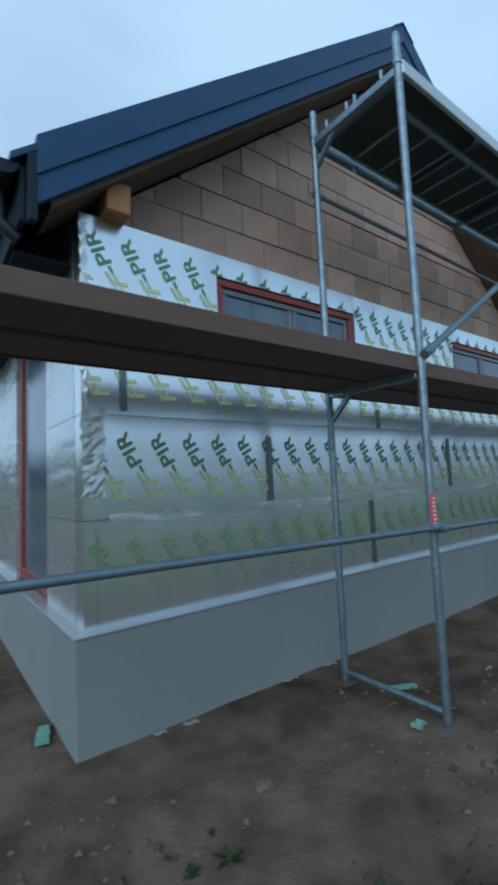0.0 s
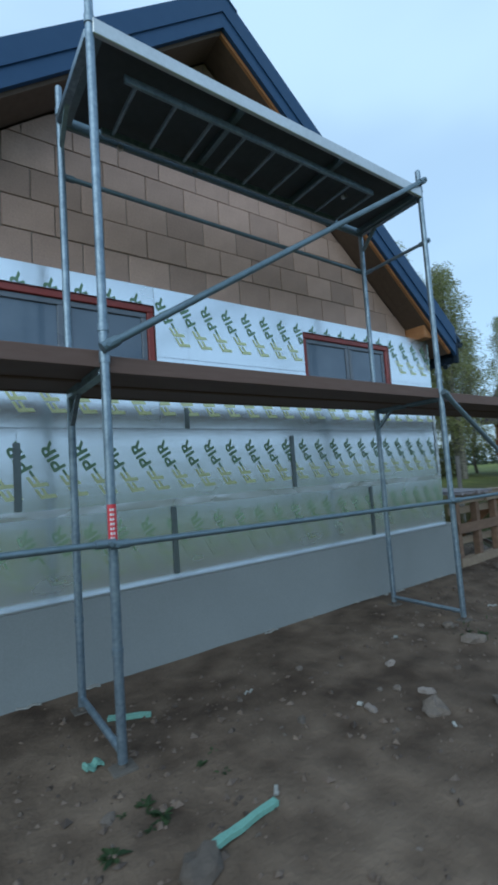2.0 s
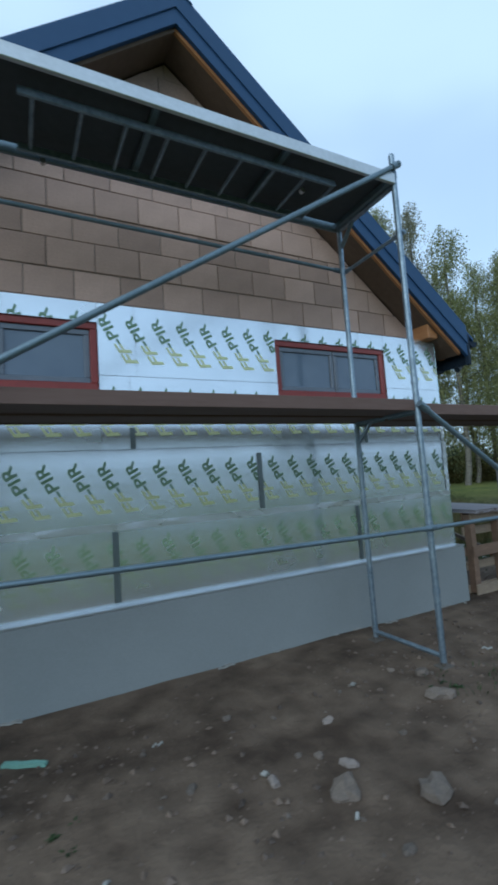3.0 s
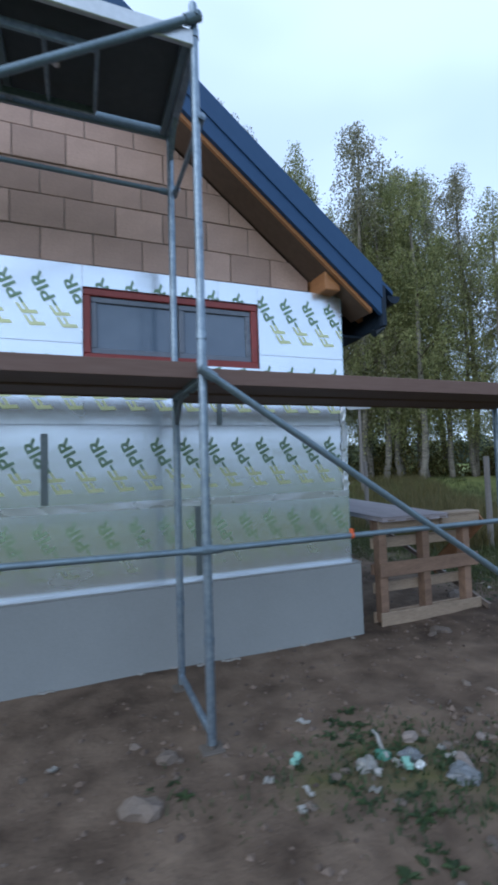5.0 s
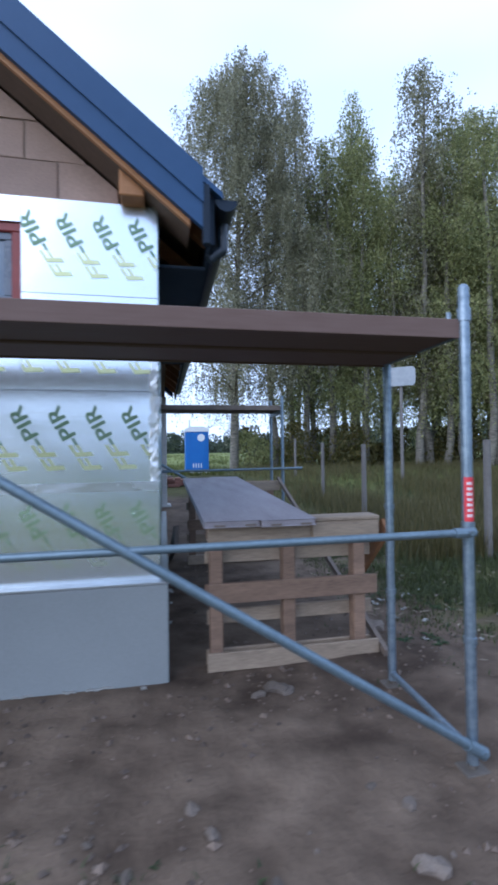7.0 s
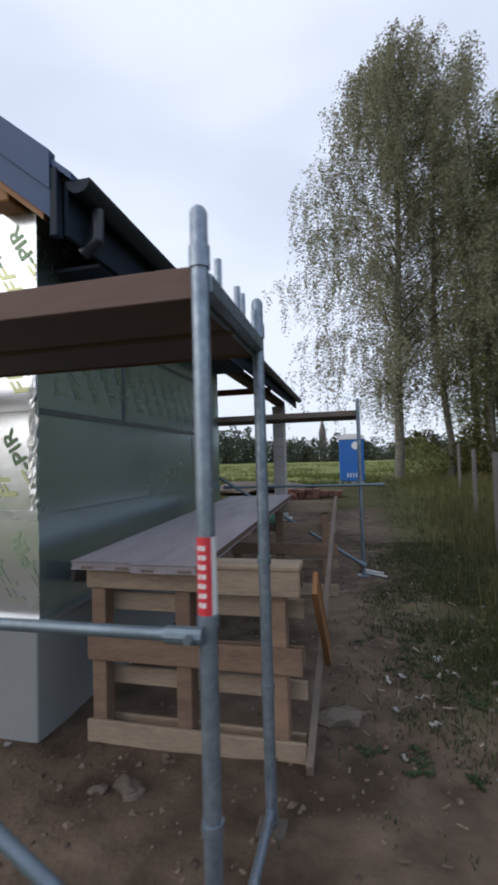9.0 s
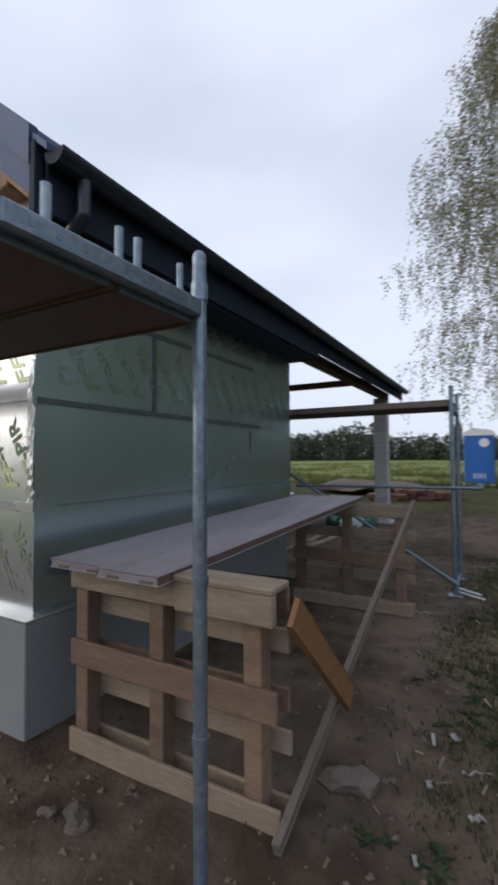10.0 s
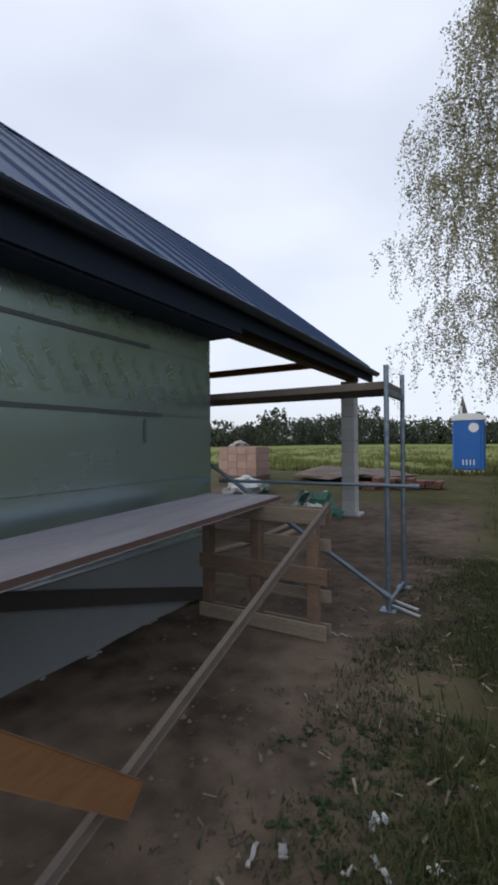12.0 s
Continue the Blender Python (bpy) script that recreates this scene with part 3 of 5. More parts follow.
LEFT_M = Matrix(((0, 1, 0, XL), (-1, 0, 0, 0), (0, 0, 1, 0), (0, 0, 0, 1)))
for row in range(4):
    for a, b in ((YF + PIR + 0.003, 3.335), (4.5, 7.5)):
        ob = part("insulation_board", board(b - a, ROWS_Z[row + 1] - ROWS_Z[row] - 0.004, PIR, 50 + row), M_TAPE, wall_left, smooth=True)
        ob.matrix_basis = LEFT_M @ pose(-b, 0, ROWS_Z[row] + 0.002)


def crumpled_strip(w, h, seed):
    """A strip of wrinkled foil tape folded round a corner."""
    bm = B()
    n, k = int(h / 0.03), 5
    rnd = random.Random(seed)
    vs = [[bm.verts.new((w * i / k + rnd.uniform(-0.005, 0.005) * (1 if 0 < i < k else 2.5), -0.009 - rnd.random() * 0.006 * (1 if 0 < i < k else 0.2), h * j / n)) for i in range(k + 1)] for j in range(n + 1)]
    for j in range(n):
        for i in range(k):
            bm.faces.new((vs[j][i], vs[j][i + 1], vs[j + 1][i + 1], vs[j + 1][i]))
    return bm


for u, z, w, h in ((XL - 0.004, 1.42, 0.13, 0.52), (XR - 0.055, 1.32, 0.058, 0.62), (XL, 1.93, 0.035, 1.1), (XR - 0.05, 1.93, 0.05, 0.2)):
    ob = part("corner_tape", crumpled_strip(w, h, int(u * 90 + z)), M_TAPE, wall_gable, "wrinkled aluminium tape folded round the corner")
    ob.matrix_basis = GABLE_M @ pose(u, 0, z)


# windows in the gable
def window(name, x0, x1):
    win = thing(name, "low wide window with mahogany-red frame and film-covered panes", "window", kind="structure")
    y = YF + 0.014
    bm = B()
    t = 0.058
    box(bm, x0 + 0.002, x1 - 0.002, y, y + 0.08, WIN_Z1 - t, WIN_Z1 - 0.002, 0.006)
    box(bm, x0 + 0.002, x1 - 0.002, y, y + 0.08, WIN_Z0 + 0.002, WIN_Z0 + t, 0.006)
    box(bm, x0 + 0.002, x0 + t, y + 0.001, y + 0.079, WIN_Z0 + t - 0.002, WIN_Z1 - t + 0.002, 0.006)
    box(bm, x1 - t, x1 - 0.002, y + 0.001, y + 0.079, WIN_Z0 + t - 0.002, WIN_Z1 - t + 0.002, 0.006)
    part("window_frame", bm, M_REDFRAME, win, "mahogany-red outer frame")
    mid = (x0 + x1) / 2 + 0.02
    for a, b in ((x0 + t, mid - 0.004), (mid + 0.004, x1 - t)):
        bm = B()
        s = 0.045
        g0, g1 = WIN_Z0 + t, WIN_Z1 - t
        yy = y + 0.02
        box(bm, a, b, yy, yy + 0.05, g1 - s, g1, 0.005)
        box(bm, a, b, yy, yy + 0.05, g0, g0 + s, 0.005)
        box(bm, a, a + s, yy + 0.001, yy + 0.049, g0 + s - 0.001, g1 - s + 0.001, 0.005)
        box(bm, b - s, b, yy + 0.001, yy + 0.049, g0 + s - 0.001, g1 - s + 0.001, 0.005)
        part("sash", bm, M_SASHFILM, win, "sash still wrapped in grey-blue protective film")
        bm = B()
        box(bm, a + s - 0.01, b - s + 0.01, yy + 0.018, yy + 0.03, g0 + s - 0.01, g1 - s + 0.01)
        part("pane", bm, M_GLASS, win)
    bm = B()
    box(bm, x0 - 0.0, x1 + 0.0, YF + 0.12, YF + PIR + 0.008, WIN_Z0, WIN_Z1)
    part("backing", bm, M_DARKWOOD, win)
    return win


M_SASHFILM = surface("film_wrapped_sash", (0.105, 0.125, 0.16), (0.15, 0.17, 0.21), rough=0.3, grain=18, bump=0.15)
for k, (a, b) in enumerate(WINDOWS):
    window("window_%d" % (k + 1), a, b)

# red-framed terrace door in the left wall
door_1 = thing("door_1", "tall glazed door with mahogany-red frame, partly in film", "door", kind="structure")
bm = B()
for a, b in ((3.345, 3.43), (4.405, 4.495)):
    box(bm, XL + 0.03, XL + 0.1, a, b, 0.70, 2.9, 0.006)
box(bm, XL + 0.031, XL + 0.099, 3.43, 4.405, 0.70, 0.80, 0.006)
box(bm, XL + 0.031, XL + 0.099, 3.43, 4.405, 2.8, 2.9, 0.006)
part("door_frame", bm, M_REDFRAME, door_1)
bm = B()
box(bm, XL + 0.05, XL + 0.075, 3.43, 4.405, 0.80, 2.80)
part("pane", bm, M_GLASS, door_1)


# ---- roof ----
roof = thing("roof", "dark navy sheet-metal gable roof with standing seams and boxed verge", "roof", kind="structure")


def roof_slab(sign, edge):
    bm = B()
    e = RIDGE_X + sign * abs(edge - RIDGE_X)
    pts = [(RIDGE_X, RIDGE_Z - 0.012), (e, roof_z(e) - 0.012), (e, roof_z(e) - 0.05), (RIDGE_X, RIDGE_Z - 0.05)]
    prism(bm, pts, VERGE_Y + 0.012, ROOF_END)
    return bm


for sign, edge in ((1, EAVE_R), (-1, EAVE_L)):
    part("roof_sheet", roof_slab(sign, edge), M_ROOF, roof)
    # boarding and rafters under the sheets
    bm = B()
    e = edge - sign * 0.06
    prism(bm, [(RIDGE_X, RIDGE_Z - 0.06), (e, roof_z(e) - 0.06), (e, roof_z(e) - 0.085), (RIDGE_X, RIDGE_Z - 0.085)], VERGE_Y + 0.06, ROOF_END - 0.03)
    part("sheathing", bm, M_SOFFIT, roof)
    for k in range(12):
        y0 = VERGE_Y + 0.37 + k * 0.82
        if y0 > ROOF_END - 0.1:
            break
        bm = B()
        prism(bm, [(RIDGE_X, RIDGE_Z - 0.09), (e, roof_z(e) - 0.09), (e, roof_z(e) - 0.24), (RIDGE_X, RIDGE_Z - 0.27)], y0, y0 + 0.08)
        part("rafter", bm, M_SPRUCE, roof)
    # verge flashing in two steps, front and far gable
    for y0, y1, d0, d1 in ((VERGE_Y, VERGE_Y + 0.05, -0.025, 0.185), (VERGE_Y + 0.014, VERGE_Y + 0.055, 0.181, 0.335), (ROOF_END - 0.04, ROOF_END + 0.01, -0.02, 0.3)):
        bm = B()
        e2 = edge - sign * 0.12
        prism(bm, [(RIDGE_X, RIDGE_Z - d0), (e2, roof_z(e2) - d0), (e2, roof_z(e2) - d1), (RIDGE_X, RIDGE_Z - d1)], y0, y1)
        part("verge_flashing", bm, M_ROOF, roof)
    # wooden barge board and soffit boards behind it
    bm = B()
    e3 = edge - sign * 0.2
    prism(bm, [(RIDGE_X, RIDGE_Z - 0.24), (e3, roof_z(e3) - 0.24), (e3, roof_z(e3) - 0.372), (RIDGE_X, RIDGE_Z - 0.372)], VERGE_Y + 0.058, VERGE_Y + 0.09)
    # left board is coloured dark for its shade, the right one as timber
    part("barge_board", bm, M_SPRUCE if sign > 0 else M_SOFFIT, roof, "orange-brown timber barge board" if sign > 0 else "timber barge board coloured dark for its shade")
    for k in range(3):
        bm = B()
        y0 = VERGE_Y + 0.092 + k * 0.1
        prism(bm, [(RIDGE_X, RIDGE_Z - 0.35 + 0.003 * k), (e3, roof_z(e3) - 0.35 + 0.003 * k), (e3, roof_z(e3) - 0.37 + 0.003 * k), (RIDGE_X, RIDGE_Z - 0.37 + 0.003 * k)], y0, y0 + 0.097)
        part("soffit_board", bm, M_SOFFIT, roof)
    # standing seams
    k = 0
    y = VERGE_Y + 0.26
    while y < ROOF_END:
        bm = B()
        e4 = edge + sign * 0.005
        prism(bm, [(RIDGE_X, RIDGE_Z + 0.022), (e4, roof_z(e4) + 0.022), (e4, roof_z(e4) - 0.012), (RIDGE_X, RIDGE_Z - 0.012)], y - 0.012, y + 0.012)
        part("standing_seam", bm, M_ROOF, roof)
        bm = B()
        e5 = edge + sign * 0.05
        prism(bm, [(edge - sign * 0.02, roof_z(edge) + 0.034), (e5, roof_z(e5) + 0.024), (e5, roof_z(e5) + 0.006), (edge - sign * 0.02, roof_z(edge) + 0.006)], y + 0.05, y + 0.42)
        part("sheet_edge", bm, M_ROOF, roof)
        y += 0.475
    # closed eave: fascia, soffit, gutter
    bm = B()
    xo, xi = edge - sign * 0.05, edge - sign * 0.075
    box(bm, min(xo, xi), max(xo, xi), VERGE_Y + 0.06, YB + 0.1, roof_z(edge) - 0.318, roof_z(edge) - 0.005)
    box(bm, min(xo, xi), max(xo, xi), YB + 0.101, ROOF_END - 0.02, roof_z(edge) - 0.25, roof_z(edge) - 0.005)
    part("fascia", bm, M_FASCIA, roof)
    bm = B()
    xw = XR - 0.15 if sign > 0 else XL + 0.15
    lo, hi = sorted((xw, edge - sign * 0.078))
    box(bm, lo, hi, VERGE_Y + 0.4, YB + 0.1, roof_z(edge) - 0.341, roof_z(edge) - 0.320)
    part("eave_soffit", bm, M_FASCIA, roof)
    bm = B()
    lo, hi = sorted((edge - sign * 0.124, edge - sign * 0.08))
    box(bm, lo, hi, VERGE_Y + 0.006, VERGE_Y + 0.058, roof_z(edge) - 0.335, roof_z(edge) + 0.03, 0.004)
    part("verge_end_cap", bm, M_FASCIA, roof, "dark folded end of the verge flashing")
    bm = B()
    rr, cx, cz = 0.07, edge + sign * 0.025, roof_z(edge) - 0.045
    arc = [(cx + rr * math.cos(a), cz + rr * math.sin(a)) for a in np.linspace(math.pi, 2 * math.pi, 12)]
    arc += [(cx + (rr - 0.006) * math.cos(a), cz + (rr - 0.006) * math.sin(a)) for a in np.linspace(2 * math.pi, math.pi, 12)]
    prism(bm, [(float(p), float(q)) for p, q in arc], VERGE_Y + 0.04, ROOF_END - 0.01)
    g = part("gutter", bm, M_GUTTER, roof, "black half-round gutter")
    for y0 in (VERGE_Y + 0.034, ROOF_END - 0.0095):
        bm = B()
        prism(bm, [(float(p), float(q)) for p, q in arc[:12]], y0, y0 + 0.005)
        part("gutter_end", bm, M_FASCIA, g, "black gutter stop end")
    bm = B()
    tube(bm, (edge + sign * 0.025, VERGE_Y + 0.22, roof_z(edge) - 0.11), (edge + sign * 0.02, VERGE_Y + 0.22, roof_z(edge) - 0.28), 0.036)
    bmesh.ops.create_uvsphere(bm, u_segments=14, v_segments=8, radius=0.0362, matrix=Matrix.Translation((edge + sign * 0.02, VERGE_Y + 0.22, roof_z(edge) - 0.28)))
    tube(bm, (edge + sign * 0.02, VERGE_Y + 0.22, roof_z(edge) - 0.28), (edge - sign * 0.07, VERGE_Y + 0.22, roof_z(edge) - 0.345), 0.036)
    part("gutter_outlet", bm, M_GUTTER, roof, smooth=True)
bm = B()
prism(bm, [(RIDGE_X - 0.16, RIDGE_Z - 0.1), (RIDGE_X, RIDGE_Z + 0.03), (RIDGE_X + 0.16, RIDGE_Z - 0.1), (RIDGE_X + 0.16, RIDGE_Z - 0.115), (RIDGE_X, RIDGE_Z + 0.012), (RIDGE_X - 0.16, RIDGE_Z - 0.115)], VERGE_Y - 0.01, ROOF_END + 0.02)
part("ridge_cap", bm, M_ROOF, roof)
for x in (0.84, 6.77):
    bm = B()
    box(bm, x - 0.075, x + 0.075, VERGE_Y + 0.12, 2.9, 3.08, 3.27, 0.008)
    part("purlin", bm, M_SPRUCE, roof, "orange-stained purlin end")
bm = B()
box(bm, 2.98, 6.7, 11.0, 11.14, 3.22, 3.36, 0.01)
part("tie_beam", bm, M_SPRUCE, roof)
for x in (6.9,):
    bm = B()
    box(bm, x - 0.09, x + 0.09, YB, ROOF_END - 0.1, 2.885, 3.02, 0.01)
    part("eave_beam", bm, M_SOFFIT, roof)

# terrace column of hollow blocks on its footing
column = thing("terrace_column", "column of light grey concrete blocks under the eave", "column", kind="structure")
for k in range(11):
    bm = B()
    box(bm, 6.745, 7.025, 10.95, 11.21, 0.18 + k * 0.245, 0.18 + k * 0.245 + 0.238, 0.008)
    part("block", bm, M_COLBLOCK, column)
bm = B()
box(bm, 6.66, 7.12, 10.86, 11.30, 0.05, 0.178, 0.012)
part("footing", bm, M_COLBLOCK, column)


# ---- scaffold ----
FRAMES_X = (-0.80, 2.262, 5.30, 8.312)
Y_OUT, Y_IN = 1.395, 2.125


def scaffold_frame(x, lifts):
    fr = thing("scaffold_tower", "galvanised steel scaffold frame standing on soil" if lifts == 1 else "tall galvanised steel scaffold frame with two lifts", "scaffold", "scaffold towers")
    for y in (Y_OUT, Y_IN):
        g = ground_z(x, y)
        top = 2.24 if lifts == 1 else 4.20
        bm = B()
        tube(bm, (x, y, g + 0.03), (x, y, top), 0.0242, sides=18)
        bmesh.ops.create_uvsphere(bm, u_segments=12, v_segments=6, radius=0.024, matrix=Matrix.Translation((x, y, top)))
        post = part("post", bm, M_GALV, fr, smooth=True)
        for z0, z1 in ((2.09, 2.15), (1.14, 1.17), (0.62, 0.65)) + (((2.26, 2.30), (4.0, 4.05)) if lifts > 1 else ()):
            bm = B()
            tube(bm, (x, y, z0), (x, y, z1), 0.029, sides=18)
            part("collar", bm, M_GALV, post, smooth=True)
        bm = B()
        box(bm, x - 0.06, x + 0.06, y - 0.05, y + 0.05, g - 0.012, g + 0.008, 0.002)
        tube(bm, (x, y, g + 0.01), (x, y, g + 0.09), 0.019)
        part("base_plate", bm, M_DUSTY, fr, "dusty steel base plate")
    g = (ground_z(x, Y_OUT) + ground_z(x, Y_IN)) / 2
    bm = B()
    tube(bm, (x, Y_OUT, g + 0.075), (x, Y_IN, g + 0.075), 0.019)
    part("bottom_crossbar", bm, M_GALV, fr, smooth=True)
    for z in (2.03,) if lifts == 1 else (2.03, 3.93):
        bm = B()
        box(bm, x - 0.026, x + 0.026, Y_OUT + 0.02, Y_IN - 0.02, z, z + 0.055, 0.004)
        for k in range(9):
            yy = Y_OUT + 0.08 + k * 0.07
            box(bm, x + 0.0255, x + 0.0275, yy, yy + 0.012, z + 0.02, z + 0.04)
        part("transom", bm, M_GALV, fr)
        for yy in (Y_OUT + 0.13, Y_OUT + 0.35, Y_OUT + 0.42, Y_IN - 0.12):
            bm = B()
            tube(bm, (x + 0.012, yy, z + 0.05), (x + 0.012, yy, z + 0.14), 0.011, sides=10)
            part("deck_claw", bm, M_GALV, fr)
        for s, y in ((-1, Y_IN),) if lifts > 1 else ():
            bm = B()
            bar(bm, (x, y + s * 0.02, z - 0.16), (x, y + s * 0.2, z + 0.01), 0.02, 0.03)
            part("gusset", bm, M_GALV, fr)
    return fr


scaffold_frame(FRAMES_X[0], 1)
frame_a = scaffold_frame(FRAMES_X[1], 2)
frame_c = scaffold_frame(FRAMES_X[2], 2)
frame_d = scaffold_frame(FRAMES_X[3], 1)


def sticker(parent, x, y, z0, z1):
    """A red and white sticker wrapped round a post, with worn illegible marks."""
    bm = B()
    n = 10
    r = 0.0252
    for k in range(n):
        a0, a1 = math.pi + 0.35 + (math.pi - 0.2) * k / n, math.pi + 0.35 + (math.pi - 0.2) * (k + 1) / n
        bm.faces.new([bm.verts.new((x + r * math.cos(a), y + r * math.sin(a), z)) for a, z in ((a0, z0), (a1, z0), (a1, z1), (a0, z1))])
    st = part("sticker", bm, M_RED, parent, "red and white worn sticker")
    bm = B()
    r = 0.0258
    for k in range(7):
        zz = z0 + 0.02 + k * (z1 - z0 - 0.03) / 7
        for j in range(2):
            a0 = math.pi * 1.28 + j * 0.5 + 0.05 * (k % 2)
            a1 = a0 + 0.36
            bm.faces.new([bm.verts.new((x + r * math.cos(a), y + r * math.sin(a), z)) for a, z in ((a0, zz), (a1, zz), (a1, zz + 0.013), (a0, zz + 0.013))])
    for k in range(8):
        a0, a1 = math.pi * (1.77 + 0.045 * k), math.pi * (1.77 + 0.045 * (k + 1))
        bm.faces.new([bm.verts.new((x + r * math.cos(a), y + r * math.sin(a), z)) for a, z in ((a0, z0), (a1, z0), (a1, z1), (a0, z1))])
    part("marking", bm, M_WHITE, st)


sticker(frame_a, FRAMES_X[1], Y_OUT, 1.165, 1.36)
sticker(frame_d, FRAMES_X[3], Y_OUT, 1.175, 1.375)


def deck(x0, x1, z, name="scaffold_deck"):
    dk = thing(name, "brown plywood scaffold deck in a steel frame, edges worn", "scaffold deck", "scaffold decks")
    mid = (Y_OUT + Y_IN) / 2
    for a, b in ((Y_OUT - 0.0, mid - 0.006), (mid + 0.006, Y_IN + 0.0)):
        bm = B()
        box(bm, x0 + 0.03, x1 - 0.03, a + 0.012, b - 0.012, z - 0.074, z + 0.0, 0.003)
        part("plywood", bm, M_PLY, dk)
        for y0, y1 in ((a, a + 0.011), (b - 0.011, b)):
            bm = B()
            box(bm, x0 + 0.012, x1 - 0.012, y0, y1, z - 0.083, z + 0.006, 0.003)
            part("edge_rail", bm, M_PLY, dk)
        for xx in (x0 + 0.021, x1 - 0.021):
            bm = B()
            box(bm, xx - 0.008, xx + 0.008, a + 0.012, b - 0.012, z - 0.078, z + 0.003, 0.002)
            part("end_cap", bm, M_GALV_DARK, dk, "grey steel end cap")
    return dk


deck(FRAMES_X[0], FRAMES_X[1], 2.15)
deck(FRAMES_X[1], FRAMES_X[2], 2.125)
deck(FRAMES_X[2], FRAMES_X[3], 2.095)

# upper deck with access ladder under it
up = thing("scaffold_access_deck", "upper scaffold deck with aluminium edges and a ladder stowed below", "scaffold deck", "scaffold decks")
ux0, ux1, uz = FRAMES_X[1], FRAMES_X[2], 4.02
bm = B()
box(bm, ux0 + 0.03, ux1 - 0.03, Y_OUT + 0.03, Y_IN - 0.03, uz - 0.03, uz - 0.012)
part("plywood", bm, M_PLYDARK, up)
for y0, y1 in ((Y_OUT - 0.03, Y_OUT - 0.0), (Y_IN, Y_IN + 0.03)):
    bm = B()
    box(bm, ux0 + 0.01, ux1 - 0.01, y0, y1, uz - 0.085, uz + 0.01, 0.005)
    part("edge_rail", bm, M_ALU if y0 < 2 else M_GALV_DARK, up, "aluminium edge rail" if y0 < 2 else "dark steel edge rail")
for xx in np.linspace(ux0 + 0.05, ux1 - 0.05, 4):
    bm = B()
    box(bm, xx - 0.02, xx + 0.02, Y_OUT + 0.002, Y_IN - 0.002, uz - 0.075, uz - 0.031)
    part("cross_rib", bm, M_GALV_DARK, up)
ladder_y = (1.53, 2.0)
for y in ladder_y:
    bm = B()
    box(bm, ux0 + 0.24, ux1 - 0.52, y - 0.012, y + 0.012, uz - 0.14, uz - 0.09, 0.003)
    part("ladder_stile", bm, M_GALV, up)
for k in range(9):
    bm = B()
    xx = ux0 + 0.32 + k * 0.275
    tube(bm, (xx, ladder_y[0], uz - 0.115), (xx, ladder_y[1], uz - 0.115), 0.014, sides=10)
    part("ladder_rung", bm, M_GALV, up)
for a, y in ((0.4, 2.06), (2.3, 1.66)):
    bm = B()
    tube(bm, (ux0 + a, y, uz - 0.13), (ux0 + a, y + 0.03, uz - 0.13), 0.021)
    part("hook", bm, M_ALU, up)


def pole(name, p, q, r, label, mat=M_GALV_DARK, ends=True, group=""):
    ob = thing(name, label, "scaffold tube", group)
    bm = B()
    tube(bm, p, q, r, sides=16)
    part("tube", bm, mat, ob, smooth=True)
    if ends:
        d = (Vector(q) - Vector(p)).normalized()
        for e, s in ((Vector(p), 1), (Vector(q), -1)):
            bm = B()
            tube(bm, e - d * s * 0.03, e + d * s * 0.07, r * 1.35, sides=12)
            tube(bm, e + Vector((0, -0.035, 0)), e + Vector((0, 0.03, 0)), 0.012, sides=8)
            part("end_fitting", bm, mat, ob)
    return ob


YB1 = Y_OUT - 0.045
pole("diagonal_brace", (FRAMES_X[1] + 0.0, YB1, 2.17), (FRAMES_X[2] + 0.0, YB1, 4.09), 0.0215, "grey steel scaffold brace running up to the upper deck")
pole("diagonal_brace", (FRAMES_X[2] + 0.0, YB1, 2.075), (FRAMES_X[3] - 0.0, YB1, 0.165), 0.0215, "grey steel scaffold brace running down to the soil")
for a, b, za, zb in ((0, 1, 1.235, 1.17), (1, 2, 1.16, 1.12), (2, 3, 1.12, 1.13)):
    pole("guard_rail", (FRAMES_X[a] + 0.0, YB1 + 0.005, za), (FRAMES_X[b] - 0.03, YB1 + 0.005, zb), 0.017, "grey steel scaffold guard rail", group="guard rails")
pole("guard_rail", (FRAMES_X[1] + 0.02, Y_IN + 0.035, 3.59), (FRAMES_X[2] + 0.0, Y_IN + 0.035, 3.555), 0.017, "dark steel guard rail before the block gable", group="guard rails")
pole("end_rail", (FRAMES_X[2] + 0.03, Y_IN, 3.53), (FRAMES_X[2] + 0.03, Y_OUT, 3.53), 0.016, "short steel end rail between scaffold posts", M_GALV)

# second scaffold by the terrace recess
FX, FY0, FY1 = 8.735, 6.22, 6.95
far_frame = thing("scaffold_tower", "galvanised scaffold frame at the terrace recess", "scaffold", "scaffold towers")
for y in (FY0, FY1):
    bm = B()
    tube(bm, (FX, y, ground_z(FX, y) + 0.02), (FX, y, 2.335), 0.0242, sides=16)
    part("post", bm, M_GALV, far_frame, smooth=True)
    bm = B()
    box(bm, FX - 0.07, FX + 0.07, y - 0.07, y + 0.07, ground_z(FX, y) + 0.004, ground_z(FX, y) + 0.012)
    part("base_plate", bm, M_GALV, far_frame)
bm = B()
box(bm, FX - 0.025, FX + 0.025, FY0 + 0.02, FY1 - 0.02, 2.06, 2.115)
part("transom", bm, M_GALV, far_frame)
bm = B()
tube(bm, (FX, FY0, ground_z(FX, FY0) + 0.06), (FX, FY1, ground_z(FX, FY1) + 0.06), 0.018)
part("bottom_crossbar", bm, M_GALV, far_frame)
fd = thing("scaffold_deck", "dark wooden scaffold deck spanning the terrace recess", "scaffold deck", "scaffold decks")
bm = B()
box(bm, 4.2, FX, FY0 + 0.02, FY1 - 0.02, 2.117, 2.19, 0.004)
